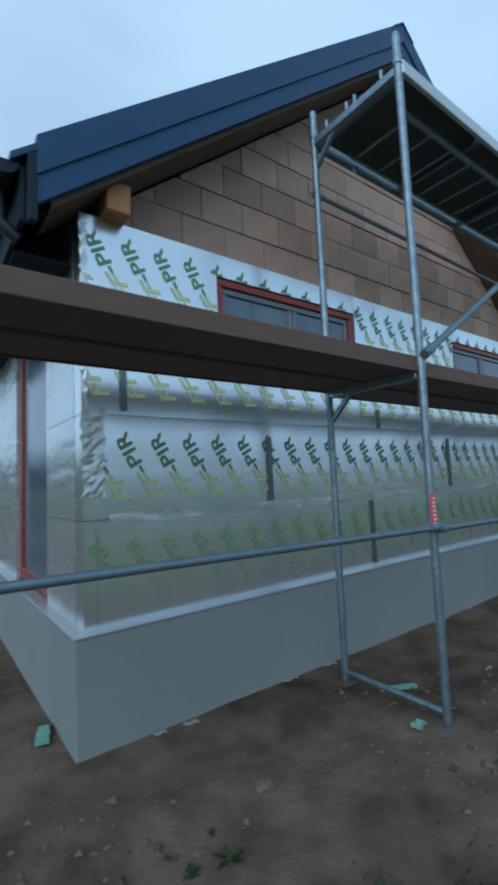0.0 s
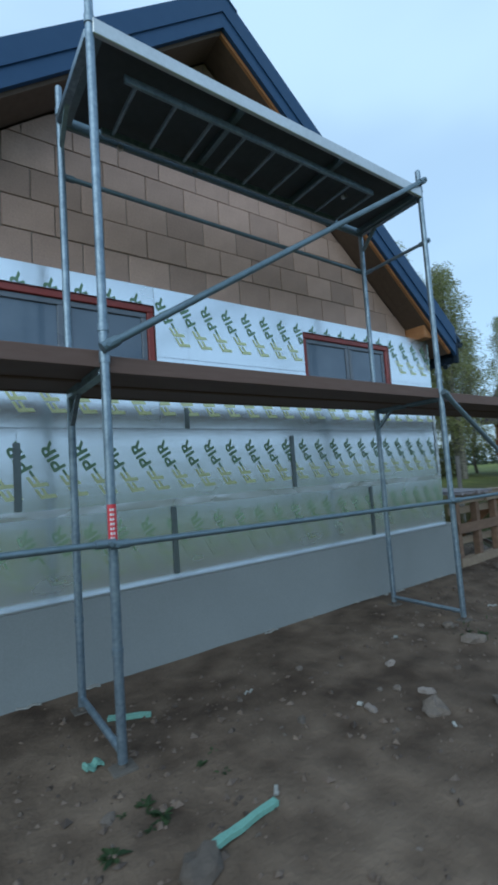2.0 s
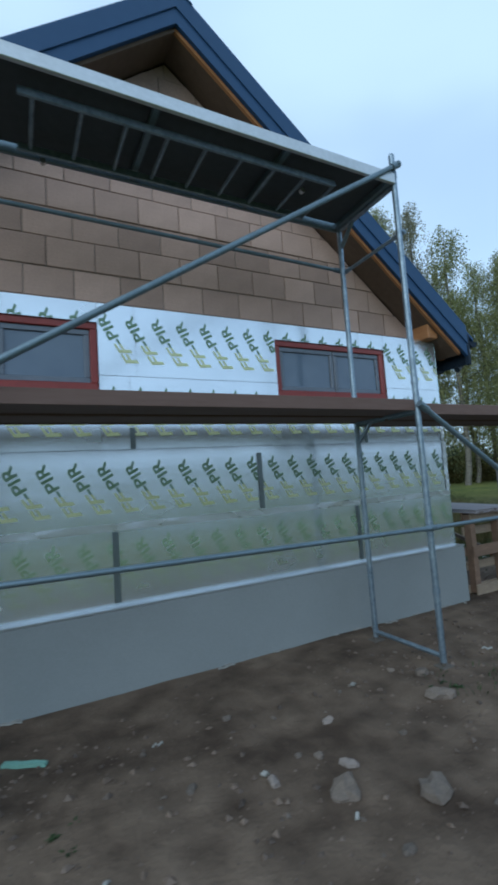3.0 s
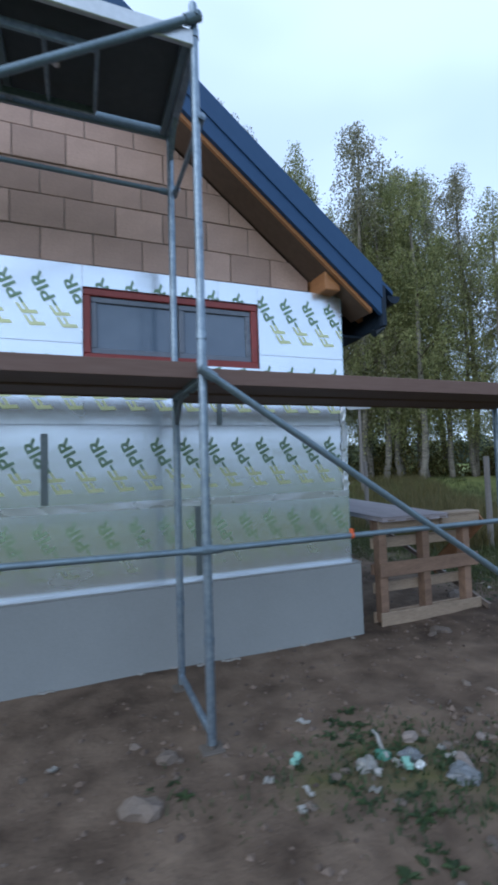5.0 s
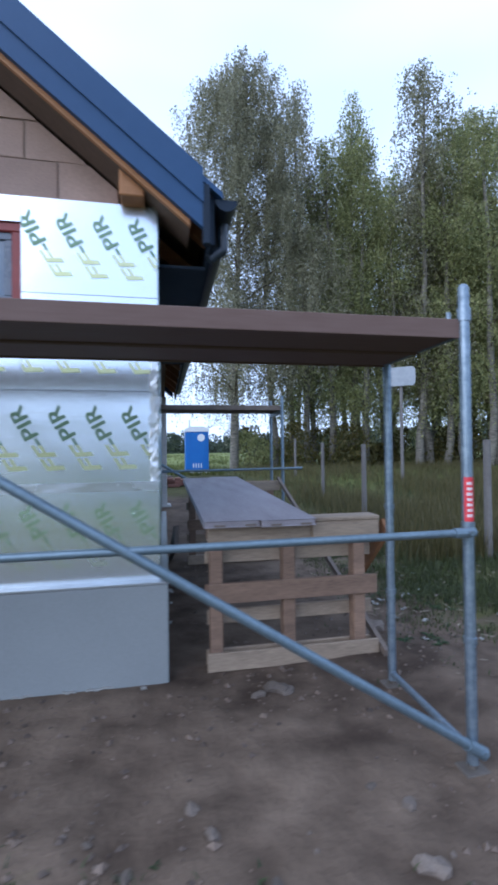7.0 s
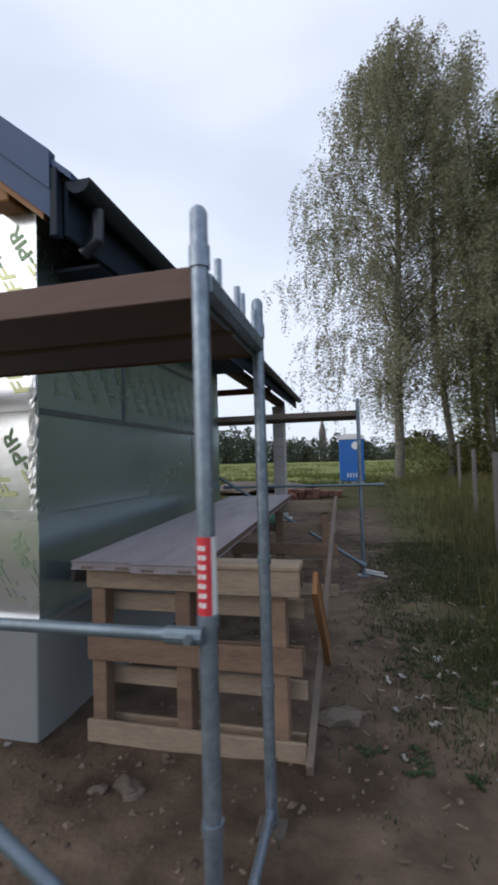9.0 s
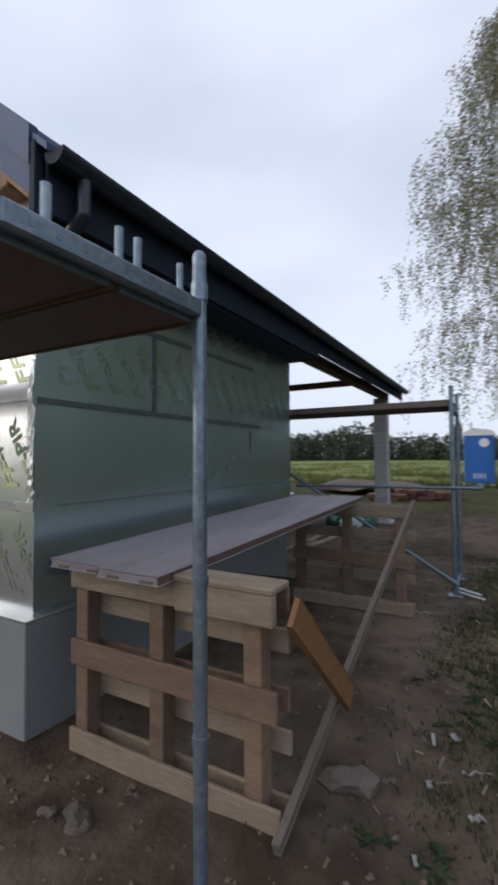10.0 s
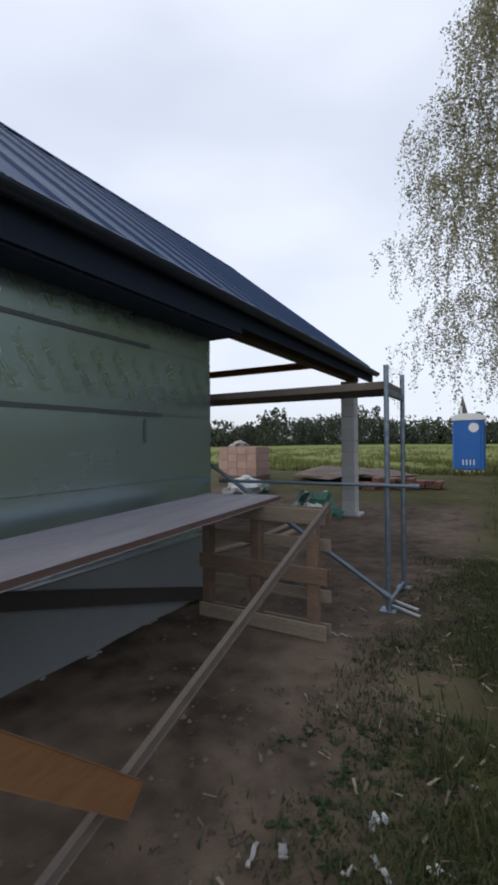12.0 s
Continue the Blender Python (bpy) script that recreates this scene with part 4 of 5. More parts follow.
part("plank", bm, M_GREYWOOD, fd)
pole("diagonal_brace", (FX, FY0 - 0.04, 0.22), (5.85, FY0 - 0.04, 1.96), 0.0215, "grey steel scaffold brace at the terrace recess")
pole("guard_rail", (6.95, FY0 - 0.045, 1.215), (FX + 0.26, FY0 - 0.045, 1.228), 0.017, "grey steel rail across the terrace recess", group="guard rails")
for k, (a, b) in enumerate((((8.74, 6.30, 0.09), (9.02, 6.18, 0.07)), ((8.72, 6.42, 0.1), (8.98, 6.33, 0.075)))):
    pole("loose_tube", a, b, 0.02, "short bright scaffold tube lying on soil", M_ALU, ends=False, group="loose tubes")


# ---- bench of boards on two upright pallets ----
def pallet(x0, x1, y, label, top=1.02):
    g = min(ground_z(x0, y), ground_z(x1, y))
    p = thing("pallet", label, "pallet", "upright pallets")
    h = top - g
    w = x1 - x0
    rnd = random.Random(int(x0 * 100 + y * 10))
    for i, u in enumerate((0.0, 0.46, 0.93)):
        bm = B()
        xx = x0 + 0.03 + u * (w - 0.13)
        box(bm, xx, xx + 0.085, y + 0.022, y + 0.112, g + 0.02, top - 0.02, 0.005)
        part("stringer", bm, M_PALLET, p)
    for z0, hh, mat in ((0.0, 0.12, M_PALE), (0.44, 0.13, M_PALLET), (h - 0.125, 0.125, M_PALE)):
        bm = B()
        box(bm, x0 + rnd.uniform(0, 0.02), x1 - rnd.uniform(0, 0.02), y - 0.002, y + 0.02, g + z0, g + z0 + hh, 0.004)
        part("front_board", bm, mat, p)
    for z0, hh, mat in ((0.0, 0.1, M_PALE), (0.27, 0.095, M_PALE), (0.44, 0.1, M_PALLET), (0.68, 0.1, M_PALE), (h - 0.11, 0.11, M_PALLET)):
        bm = B()
        box(bm, x0 + rnd.uniform(0, 0.02), x1 - rnd.uniform(0, 0.02), y + 0.114, y + 0.136, g + z0, g + z0 + hh, 0.004)
        part("back_board", bm, mat, p)
    return p


pal_1 = pallet(7.21, 8.42, 2.50, "brown wooden pallet standing on edge under the boards")
bm = B()
box(bm, 7.93, 8.412, 2.462, 2.497, 0.895, 1.02, 0.006)
box(bm, 7.925, 8.414, 2.458, 2.62, 1.021, 1.05, 0.006)
part("packing_block", bm, M_PALE, pal_1, "pale sawn timber nailed along the top")
pal_2 = pallet(7.23, 8.465, 5.33, "weathered wooden pallet standing on edge, holding the far board ends", 1.10)
for k, (a, b, far) in enumerate(((7.20, 7.553, 5.56), (7.562, 7.92, 5.64))):
    bd = thing("bench_board", "long grey weathered board laid across two pallets", "board", "bench boards")
    near = 2.40 - 0.03 * k
    z0, z1 = 1.0215 + 0.0283 * (near - 2.5), 1.0215 + 0.0283 * (far - 2.5)
    bm = B()
    bar(bm, ((a + b) / 2, near, z0 + 0.021), ((a + b) / 2, far, z1 + 0.021), b - a, 0.042, bevel=0.006)
    part("plank", bm, M_BOARD, bd)
    bm = B()
    bar(bm, (b + 0.0005, near, z0 + 0.02), (b + 0.0005, far, z1 + 0.02), 0.004, 0.036, bevel=0)
    part("edge", bm, M_PLY, bd, "dark red-brown sealed edge")
    for j in range(2):
        bm = B()
        box(bm, a + 0.06 + j * 0.2, a + 0.13 + j * 0.2, near - 0.004, near + 0.05, z0 + 0.004, z0 + 0.018)
        part("end_cleat", bm, M_GREYWOOD, bd)
batten = thing("leaning_batten", "long grey batten leaning from the soil to a pallet top", "batten")
bm = B()
bar(bm, (8.436, 2.43, 0.112), (8.455, 5.43, 1.125), 0.025, 0.05)
part("timber", bm, M_GREYWOOD, batten)
brace = thing("short_brace_board", "short orange-brown board bracing the pallet", "board")
bm = B()
bar(bm, (8.482, 2.50, 0.965), (8.482, 3.22, 0.31), 0.025, 0.12)
part("timber", bm, M_ORANGE, brace)
plank = thing("leaning_plank", "dark plank leaning from the pallet down along the plinth", "plank")
bm = B()
bar(bm, (7.03, 2.66, 0.94), (7.03, 5.86, 0.075), 0.03, 0.12)
part("timber", bm, M_DARKWOOD, plank)

rail_clip = thing("rail_clip", "small orange plastic clip on a scaffold rail", "clip")
bm = B()
tube(bm, (6.175, YB1 + 0.005, 1.124), (6.193, YB1 + 0.005, 1.124), 0.021, sides=14)
box(bm, 6.178, 6.19, YB1 - 0.012, YB1 + 0.022, 1.142, 1.164, 0.003)
part("clip_ring", bm, M_ORANGECLIP, rail_clip)


# ---- loose things on the soil ----
def rock_mesh(seed, flat=0.6):
    rnd = random.Random(seed)
    bm = B()
    bmesh.ops.create_icosphere(bm, subdivisions=2, radius=1.0)
    o = rnd.uniform(0, 50)
    for v in bm.verts:
        d = 1 + 0.6 * noise.noise(v.co * 0.9 + Vector((o, o, 0))) + 0.4 * noise.noise(v.co * 2.1 + Vector((0, o, o)))
        v.co = Vector((v.co.x * d, v.co.y * d * 0.8, v.co.z * d * flat))
    return mesh_of("stone", bm, M_STONE)


ROCKS = [rock_mesh(k) for k in range(5)]


def stone(x, y, r, k, label="rough grey-brown stone lying on the soil"):
    ob = new("stone", ROCKS[k % 5])
    ob.matrix_basis = pose(x, y, ground_z(x, y) + r * 0.08, 0, 0, k * 47.0) @ Matrix.Diagonal((r, r, r, 1))
    return tagged(ob, label, "stone", "stones on the soil")


def flat_scrap(name, x, y, length, width, turn, mat, label, thick=0.02, curl=0.01, group=""):
    bm = B()
    n = 8
    r = random.Random(int(x * 977 + y * 331))
    top, low = [], []
    for i in range(n + 1):
        u = -length / 2 + length * i / n
        zz = curl * math.sin(i * 1.3 + r.random())
        w = width / 2 * (0.75 + 0.35 * r.random())
        for s in (-1, 1):
            top.append(bm.verts.new((u, s * w, thick + zz)))
            low.append(bm.verts.new((u, s * w, zz)))
    for i in range(n):
        a, b, c, d = 2 * i, 2 * i + 1, 2 * i + 3, 2 * i + 2
        bm.faces.new((top[a], top[d], top[c], top[b]))
        bm.faces.new((low[a], low[b], low[c], low[d]))
        bm.faces.new((top[a], low[a], low[d], top[d]))
        bm.faces.new((top[b], top[c], low[c], low[b]))
    bm.faces.new((top[0], top[1], low[1], low[0]))
    bm.faces.new((top[-1], top[-2], low[-2], low[-1]))
    bmesh.ops.recalc_face_normals(bm, faces=bm.faces[:])
    ob = new(name, mesh_of(name, bm, mat))
    ob.matrix_basis = pose(x, y, ground_z(x, y) + max(curl, 0) + 0.001, 0, 0, turn)
    return tagged(ob, label, "scrap", group)


stone(2.28, 0.65, 0.095, 1, "large grey stone beside a teal foam offcut")
stone(3.79, 0.71, 0.085, 2, "flat grey stone slab on the soil")
stone(4.91, 1.09, 0.085, 3, "flat pale grey stone slab on the soil")
stone(5.07, 1.4, 0.06, 0, "flat brown stone on the soil")
stone(4.14, 0.49, 0.095, 1, "broken blue-grey stone slab on the soil")
stone(1.19, 1.66, 0.05, 0)
stone(7.62, 2.22, 0.07, 3, "smooth rounded stone before the pallet")
stone(7.49, 2.18, 0.04, 4)
stone(7.66, 2.19, 0.05, 1)
stone(7.85, 0.98, 0.055, 3, "jagged pale stone on the soil")
stone(8.57, 2.97, 0.115, 4, "broken sandy lump of mortar by the batten")
PALE_ROCKS = []
for me in ROCKS:
    pale = me.copy()
    pale.materials[0] = M_PALESTONE
    PALE_ROCKS.append(pale)


def pale_stone(x, y, r, k):
    ob = new("pale_stone", PALE_ROCKS[k % 5])
    ob.matrix_basis = pose(x, y, ground_z(x, y) + r * 0.15, 0, 0, k * 61.0) @ Matrix.Diagonal((r, r * 0.8, r, 1))
    return tagged(ob, "pale pinkish-grey rubble stone at the soil edge", "stone", "stones on the soil")


for k, (x, y, r) in enumerate(((6.30, 1.06, 0.05), (6.64, 0.92, 0.036), (6.89, 0.90, 0.06), (6.94, 0.78, 0.045), (6.39, 0.79, 0.055), (6.74, 0.82, 0.036), (7.33, 0.98, 0.03), (7.21, 0.99, 0.035), (7.05, 0.97, 0.035), (6.97, 0.99, 0.028), (7.45, 0.86, 0.03), (3.95, 0.86, 0.05), (4.1, 1.25, 0.045), (3.55, 0.95, 0.04))):
    pale_stone(x, y, r, k)
for k, (x, y, l, w, turn) in enumerate(((6.12, 1.08, 0.26, 0.016, 70), (5.98, 0.95, 0.16, 0.03, 75), (6.18, 0.85, 0.07, 0.035, 20), (8.85, 3.46, 0.12, 0.018, 100), (9.28, 3.64, 0.11, 0.022, -40), (9.19, 3.56, 0.07, 0.014, 60), (9.04, 3.27, 0.09, 0.012, 30), (9.23, 3.85, 0.06, 0.04, 10), (9.46, 3.72, 0.06, 0.035, 50), (8.5, 5.5, 0.14, 0.02, 10))):
    flat_scrap("pale_sliver", x, y, l, w, turn, M_WHITE if k in (2, 7, 8) else M_CRUMB, "pale torn sliver lying on the soil", 0.006, 0.01, "pale slivers")
for k, (x, y, l, turn) in enumerate(((6.2, 9.2, 1.9, 92), (6.45, 8.6, 1.4, 86), (6.15, 7.8, 1.3, 78))):
    lp = thing("loose_plank", "pale sawn plank lying on bare soil", "plank", "loose planks")
    bm = B()
    z = ground_z(x, y) + 0.03
    dx, dy = math.cos(radians(turn)) * l / 2, math.sin(radians(turn)) * l / 2
    bar(bm, (x - dx, y - dy, z), (x + dx, y + dy, z), 0.11, 0.028)
    part("timber", bm, M_PALE, lp)
rnd = random.Random(7)
for k in range(150):
    c = rnd.random()
    if c < 0.45:
        x, y = rnd.gauss(6.8, 0.8), rnd.gauss(0.85, 0.3)
    elif c < 0.7:
        x, y = rnd.uniform(2.0, 5.5), rnd.uniform(0.2, 1.9)
    else:
        x, y = rnd.uniform(8.7, 10.2), rnd.uniform(2.4, 7)
    if y > 2.2 and x < 8.6:
        continue
    stone(x, y, 0.01 + 0.026 * rnd.random() ** 2.5, k, "small stone chip lying on the soil")


flat_scrap("foam_offcut", 2.51, 0.69, 0.32, 0.034, 6, M_TEAL, "teal foam strip lying on the soil by a stone", curl=0.002, group="foam offcuts")
flat_scrap("foam_offcut", 2.46, 1.85, 0.25, 0.04, -30, M_TEAL, "teal foam strip at the foot of the scaffold", curl=0.002, group="foam offcuts")
flat_scrap("foam_offcut", 2.15, 1.50, 0.09, 0.05, 10, M_TEAL, "small teal foam chip on the soil", group="foam offcuts")
flat_scrap("foam_offcut", 0.50, 2.80, 0.22, 0.07, 75, M_TEAL, "teal foam strip leaning at the plinth corner", group="foam offcuts")
flat_scrap("foam_offcut", 5.65, 1.11, 0.09, 0.03, 40, M_TEAL, "teal foam chip among the rubbish", group="foam offcuts")
flat_scrap("foam_offcut", 6.13, 0.88, 0.08, 0.035, 70, M_TEAL, "teal foam chip among the rubbish", group="foam offcuts")
rnd = random.Random(11)
for k in range(32):
    if k < 14:
        x, y = rnd.gauss(6.1, 0.4), rnd.gauss(0.85, 0.17)
    elif k < 19:
        x, y = rnd.uniform(2.2, 4.6), rnd.uniform(0.4, 1.8)
    else:
        x, y = rnd.uniform(8.8, 9.9), rnd.uniform(2.4, 5.5)
    flat_scrap("plastic_scrap", x, y, rnd.uniform(0.025, 0.08), rnd.uniform(0.012, 0.035), rnd.uniform(0, 180), M_SCRAP, "torn whitish plastic scrap on the soil", 0.008, 0.006, "plastic scraps")


rnd = random.Random(17)
for k in range(22):
    x, y = (rnd.uniform(0.7, 6.9), 2.42 - rnd.random() ** 2 * 0.06) if k < 16 else (6.99 + rnd.random() * 0.03, rnd.uniform(2.6, 5.8))
    flat_scrap("mortar_crumb", x, y, rnd.uniform(0.03, 0.16), rnd.uniform(0.015, 0.03), rnd.uniform(-12, 12) + (90 if k > 15 else 0), M_CRUMB, "pale mortar crumb at the foot of the plinth", 0.008, 0.004, "mortar crumbs")


def crumpled(name, x, y, r, mat, label, seed, flat=0.5, grp="plastic bags"):
    bm = B()
    bmesh.ops.create_icosphere(bm, subdivisions=3, radius=1.0)
    for v in bm.verts:
        d = 1 + 0.55 * noise.noise(v.co * 1.5 + Vector((seed, 0, 0))) + 0.3 * noise.noise(v.co * 4 + Vector((0, seed, 0)))
        v.co = Vector((v.co.x * d * r, v.co.y * d * r, max(v.co.z * d, -0.3) * r * flat))
    ob = new(name, mesh_of(name, bm, mat))
    ob.location = (x, y, ground_z(x, y) + 0.28 * r * flat)
    return tagged(ob, label, "bag", grp)


crumpled("plastic_bag", 6.2, 0.93, 0.055, M_GREYBAG, "crumpled grey plastic film among weeds", 3)
crumpled("plastic_bag", 6.32, 0.72, 0.065, M_GREYBAG, "crumpled grey plastic film among weeds", 8)
crumpled("plastic_bag", 5.95, 0.95, 0.05, M_SCRAP, "crumpled white plastic wrapper among weeds", 5)
crumpled("plastic_bag", 6.08, 1.0, 0.04, M_GREENBAG, "crumpled green plastic wrapper among weeds", 9)

# ---- behind the terrace ----
toilet = thing("portable_toilet", "blue portable toilet with a white roof standing in grass", "portable toilet", at=(8.47, 20.9, ground_z(8.47, 20.9)))
bm = B()
box(bm, -0.53, 0.53, -0.53, 0.53, 0.06, 1.98, 0.03)
part("cabin", bm, M_BLUE, toilet)
bm = B()
box(bm, -0.57, 0.57, -0.57, 0.57, 0.0, 0.1, 0.02)
part("skid_base", bm, M_WHITE, toilet)
bm = B()
prism(bm, [(-0.58, 1.96), (0.58, 1.96), (0.54, 2.1), (0.3, 2.2), (-0.3, 2.2), (-0.54, 2.1)], -0.57, 0.57)
part("roof_cap", bm, M_WHITE, toilet, "white moulded roof")
bm = B()
box(bm, -0.36, 0.40, -0.555, -0.53, 0.14, 1.90, 0.01)
dr = part("door", bm, M_BLUE, toilet)
bm = B()
tube(bm, (0.18, -0.575, 1.68), (0.18, -0.553, 1.68), 0.17, sides=24)
part("badge", bm, M_WHITE, dr, "round white badge")
bm = B()
for k in range(4):
    box(bm, -0.2 + k * 0.12, -0.16 + k * 0.12, -0.56, -0.553, 0.3, 0.5)
part("vent_slot", bm, M_WHITE, dr)
bm = B()
tube(bm, (-0.3, 0.35, 2.1), (-0.3, 0.35, 2.55), 0.05)
part("vent_pipe", bm, M_WHITE, toilet)

stack = thing("block_stack", "stack of pinkish blocks in torn wrapping on a pallet", "block stack", at=(1.7, 15.6, ground_z(1.7, 15.6)))
bm = B()
box(bm, -0.75, 0.75, -0.5, 0.5, 0, 0.13)
part("pallet_base", bm, M_PALLET, stack)
for i in range(4):
    for j in range(4):
        bm = B()
        box(bm, -0.74 + i * 0.372, -0.74 + i * 0.372 + 0.362, -0.48, 0.48, 0.135 + j * 0.245, 0.135 + j * 0.245 + 0.238, 0.006)
        part("block", bm, M_PINKWRAP, stack)
crumpled("torn_wrapping", 1.5, 15.6, 0.3, M_SCRAP, "torn whitish foil lying over a block stack", 4).location.z = ground_z(1.5, 15.6) + 1.16
for k, (x, y, n) in enumerate(((6.9, 14.9, 3), (7.6, 15.2, 2), (6.2, 14.6, 2))):
    st = thing("brick_pile", "low untidy pile of red bricks and boards", "brick pile", "brick piles", at=(x, y, ground_z(x, y)))
    r = random.Random(k)
    for j in range(n):
        for i in range(5):
            bm = B()
            xx = -0.5 + i * 0.22 + r.uniform(-0.03, 0.03)
            box(bm, xx, xx + 0.2, -0.25 + r.uniform(-0.1, 0.1), 0.2, j * 0.1, j * 0.1 + 0.095, 0.004)
            part("brick", bm, M_BRICK, st)
crumpled("tarpaulin", 6.25, 10.6, 0.5, M_GREENBAG, "crumpled green tarpaulin heaped on the soil", 12, 0.75, "tarpaulins")
crumpled("tarpaulin", 3.3, 13.2, 0.5, M_GREENBAG, "crumpled green tarpaulin heaped on the soil", 15, 0.5, "tarpaulins")
crumpled("plastic_sheet", 3.3, 12.9, 0.5, M_WHITE, "white plastic sheet thrown over the tarpaulin", 19, 0.65)
crumpled("plastic_sheet", 6.35, 10.3, 0.24, M_WHITE, "white plastic sheet thrown over the tarpaulin", 23, 1.0)
crumpled("gravel_mound", 5.0, 17.0, 1.6, M_STONE, "low grey heap of sand and gravel", 30, 0.16, "heaps")
for k, (x, y) in enumerate(((10.68, 7.55), (10.99, 4.62), (11.3, 11.5), (12.0, 16.5))):
    fp = thing("fence_post", "weathered grey wooden fence post in grass", "fence post", "fence posts")
    bm = B()
    g = ground_z(x, y)
    tube(bm, (x, y, g - 0.1), (x, y, g + 1.5), 0.05, 0.045, sides=9)
    part("post", bm, M_FENCEPOST, fp)

# pale board on a pole at the edge of the trees
sign = thing("board_on_pole", "pale rounded board on a grey wooden pole by the birches", "sign", at=(15.35, 14.4, ground_z(15.35, 14.4)))
sign.rotation_euler = (0, 0, radians(-35))
bm = B()
tube(bm, (0, 0.06, -0.1), (0, 0.06, 4.1), 0.065, 0.055, sides=10)
part("pole", bm, M_FENCEPOST, sign)
bm = B()
prism(bm, [(-0.5, 3.5), (-0.42, 3.4), (0.42, 3.4), (0.5, 3.5), (0.5, 3.98), (0.42, 4.08), (-0.42, 4.08), (-0.5, 3.98)], -0.03, 0.0)
part("board", bm, M_PALEGREY, sign, "pale rounded panel")

# neighbouring red house
red = thing("neighbour_house", "red-walled house with grey tiled gable roof across the grass", "house", at=(37.6, 9.6, ground_z(37, 10)))
bm = B()
box(bm, -4.5, 4.5, -5.0, 5.0, 0.0, 4.2)
part("wall", bm, M_HOUSERED, red)
for y in (-5.05, 4.8):
    bm = B()
    prism(bm, [(-4.5, 4.2), (4.5, 4.2), (0, 8.3)], y, y + 0.25)
    part("gable", bm, M_HOUSERED, red)
for s in (-1, 1):
    bm = B()
    prism(bm, [(0, 8.75), (s * 5.2, 3.95), (s * 5.2, 3.75), (0, 8.5)], -5.6, 5.6)
    part("roof", bm, M_TILE, red)
for x in (-2.4, 1.2):
    bm = B()
    box(bm, x, x + 1.2, -5.12, -5.0, 1.0, 2.4)
    wdw = part("window", bm, M_WHITE, red)
    bm = B()
    box(bm, x + 0.1, x + 1.1, -5.14, -5.11, 1.1, 2.3)
    part("pane", bm, M_GLASS, wdw)


# far church tower on the horizon
church = thing("church_tower", "far dark church tower with a pointed spire", "tower", at=(-13.0, 300.0, ground_z(-13, 300)))
bm = B()
box(bm, -2.2, 2.2, -2.2, 2.2, -1.0, 18.0, 0.1)
part("tower", bm, M_TILE, church)
bm = B()
tube(bm, (0, 0, 18.0), (0, 0, 28.0), 2.6, 0.08, sides=8)
part("spire", bm, M_TILE, church)


# ---- trees ----
def leaf_quads(points, size, rnd):
    n = len(points)
    p = np.array(points)
    a = rnd.normal(size=(n, 3)) * (0.55, 0.55, 1.0)
    a /= np.linalg.norm(a, axis=1)[:, None]
    b = np.cross(a, rnd.normal(size=(n, 3)))
    b /= np.linalg.norm(b, axis=1)[:, None]
    s = size * rnd.uniform(0.6, 1.3, (n, 1))
    v = np.stack([p - a * s * 0.6, p + b * s * 0.36, p + a * s * 0.6, p - b * s * 0.36], axis=1).reshape(-1, 3)
    f = np.arange(n * 4).reshape(-1, 4)
    return v, f


def leaf_mesh(name, points, size, seed, material):
    v, f = leaf_quads(points, size, np.random.default_rng(seed))
    me = bpy.data.meshes.new(name)
    me.from_pydata(v.tolist(), [], f.tolist())
    me.materials.append(material)
    return me


def limb_tube(verts, faces, pts, radii, sides=5):
    base = len(verts)
    for p, r in zip(pts, radii):
        for k in range(sides):
            a = 2 * math.pi * k / sides
            verts.append((p[0] + r * math.cos(a), p[1] + r * math.sin(a), p[2]))
    for i in range(len(pts) - 1):
        for k in range(sides):
            j = (k + 1) % sides
            faces.append((base + i * sides + k, base + i * sides + j, base + (i + 1) * sides + j, base + (i + 1) * sides + k))


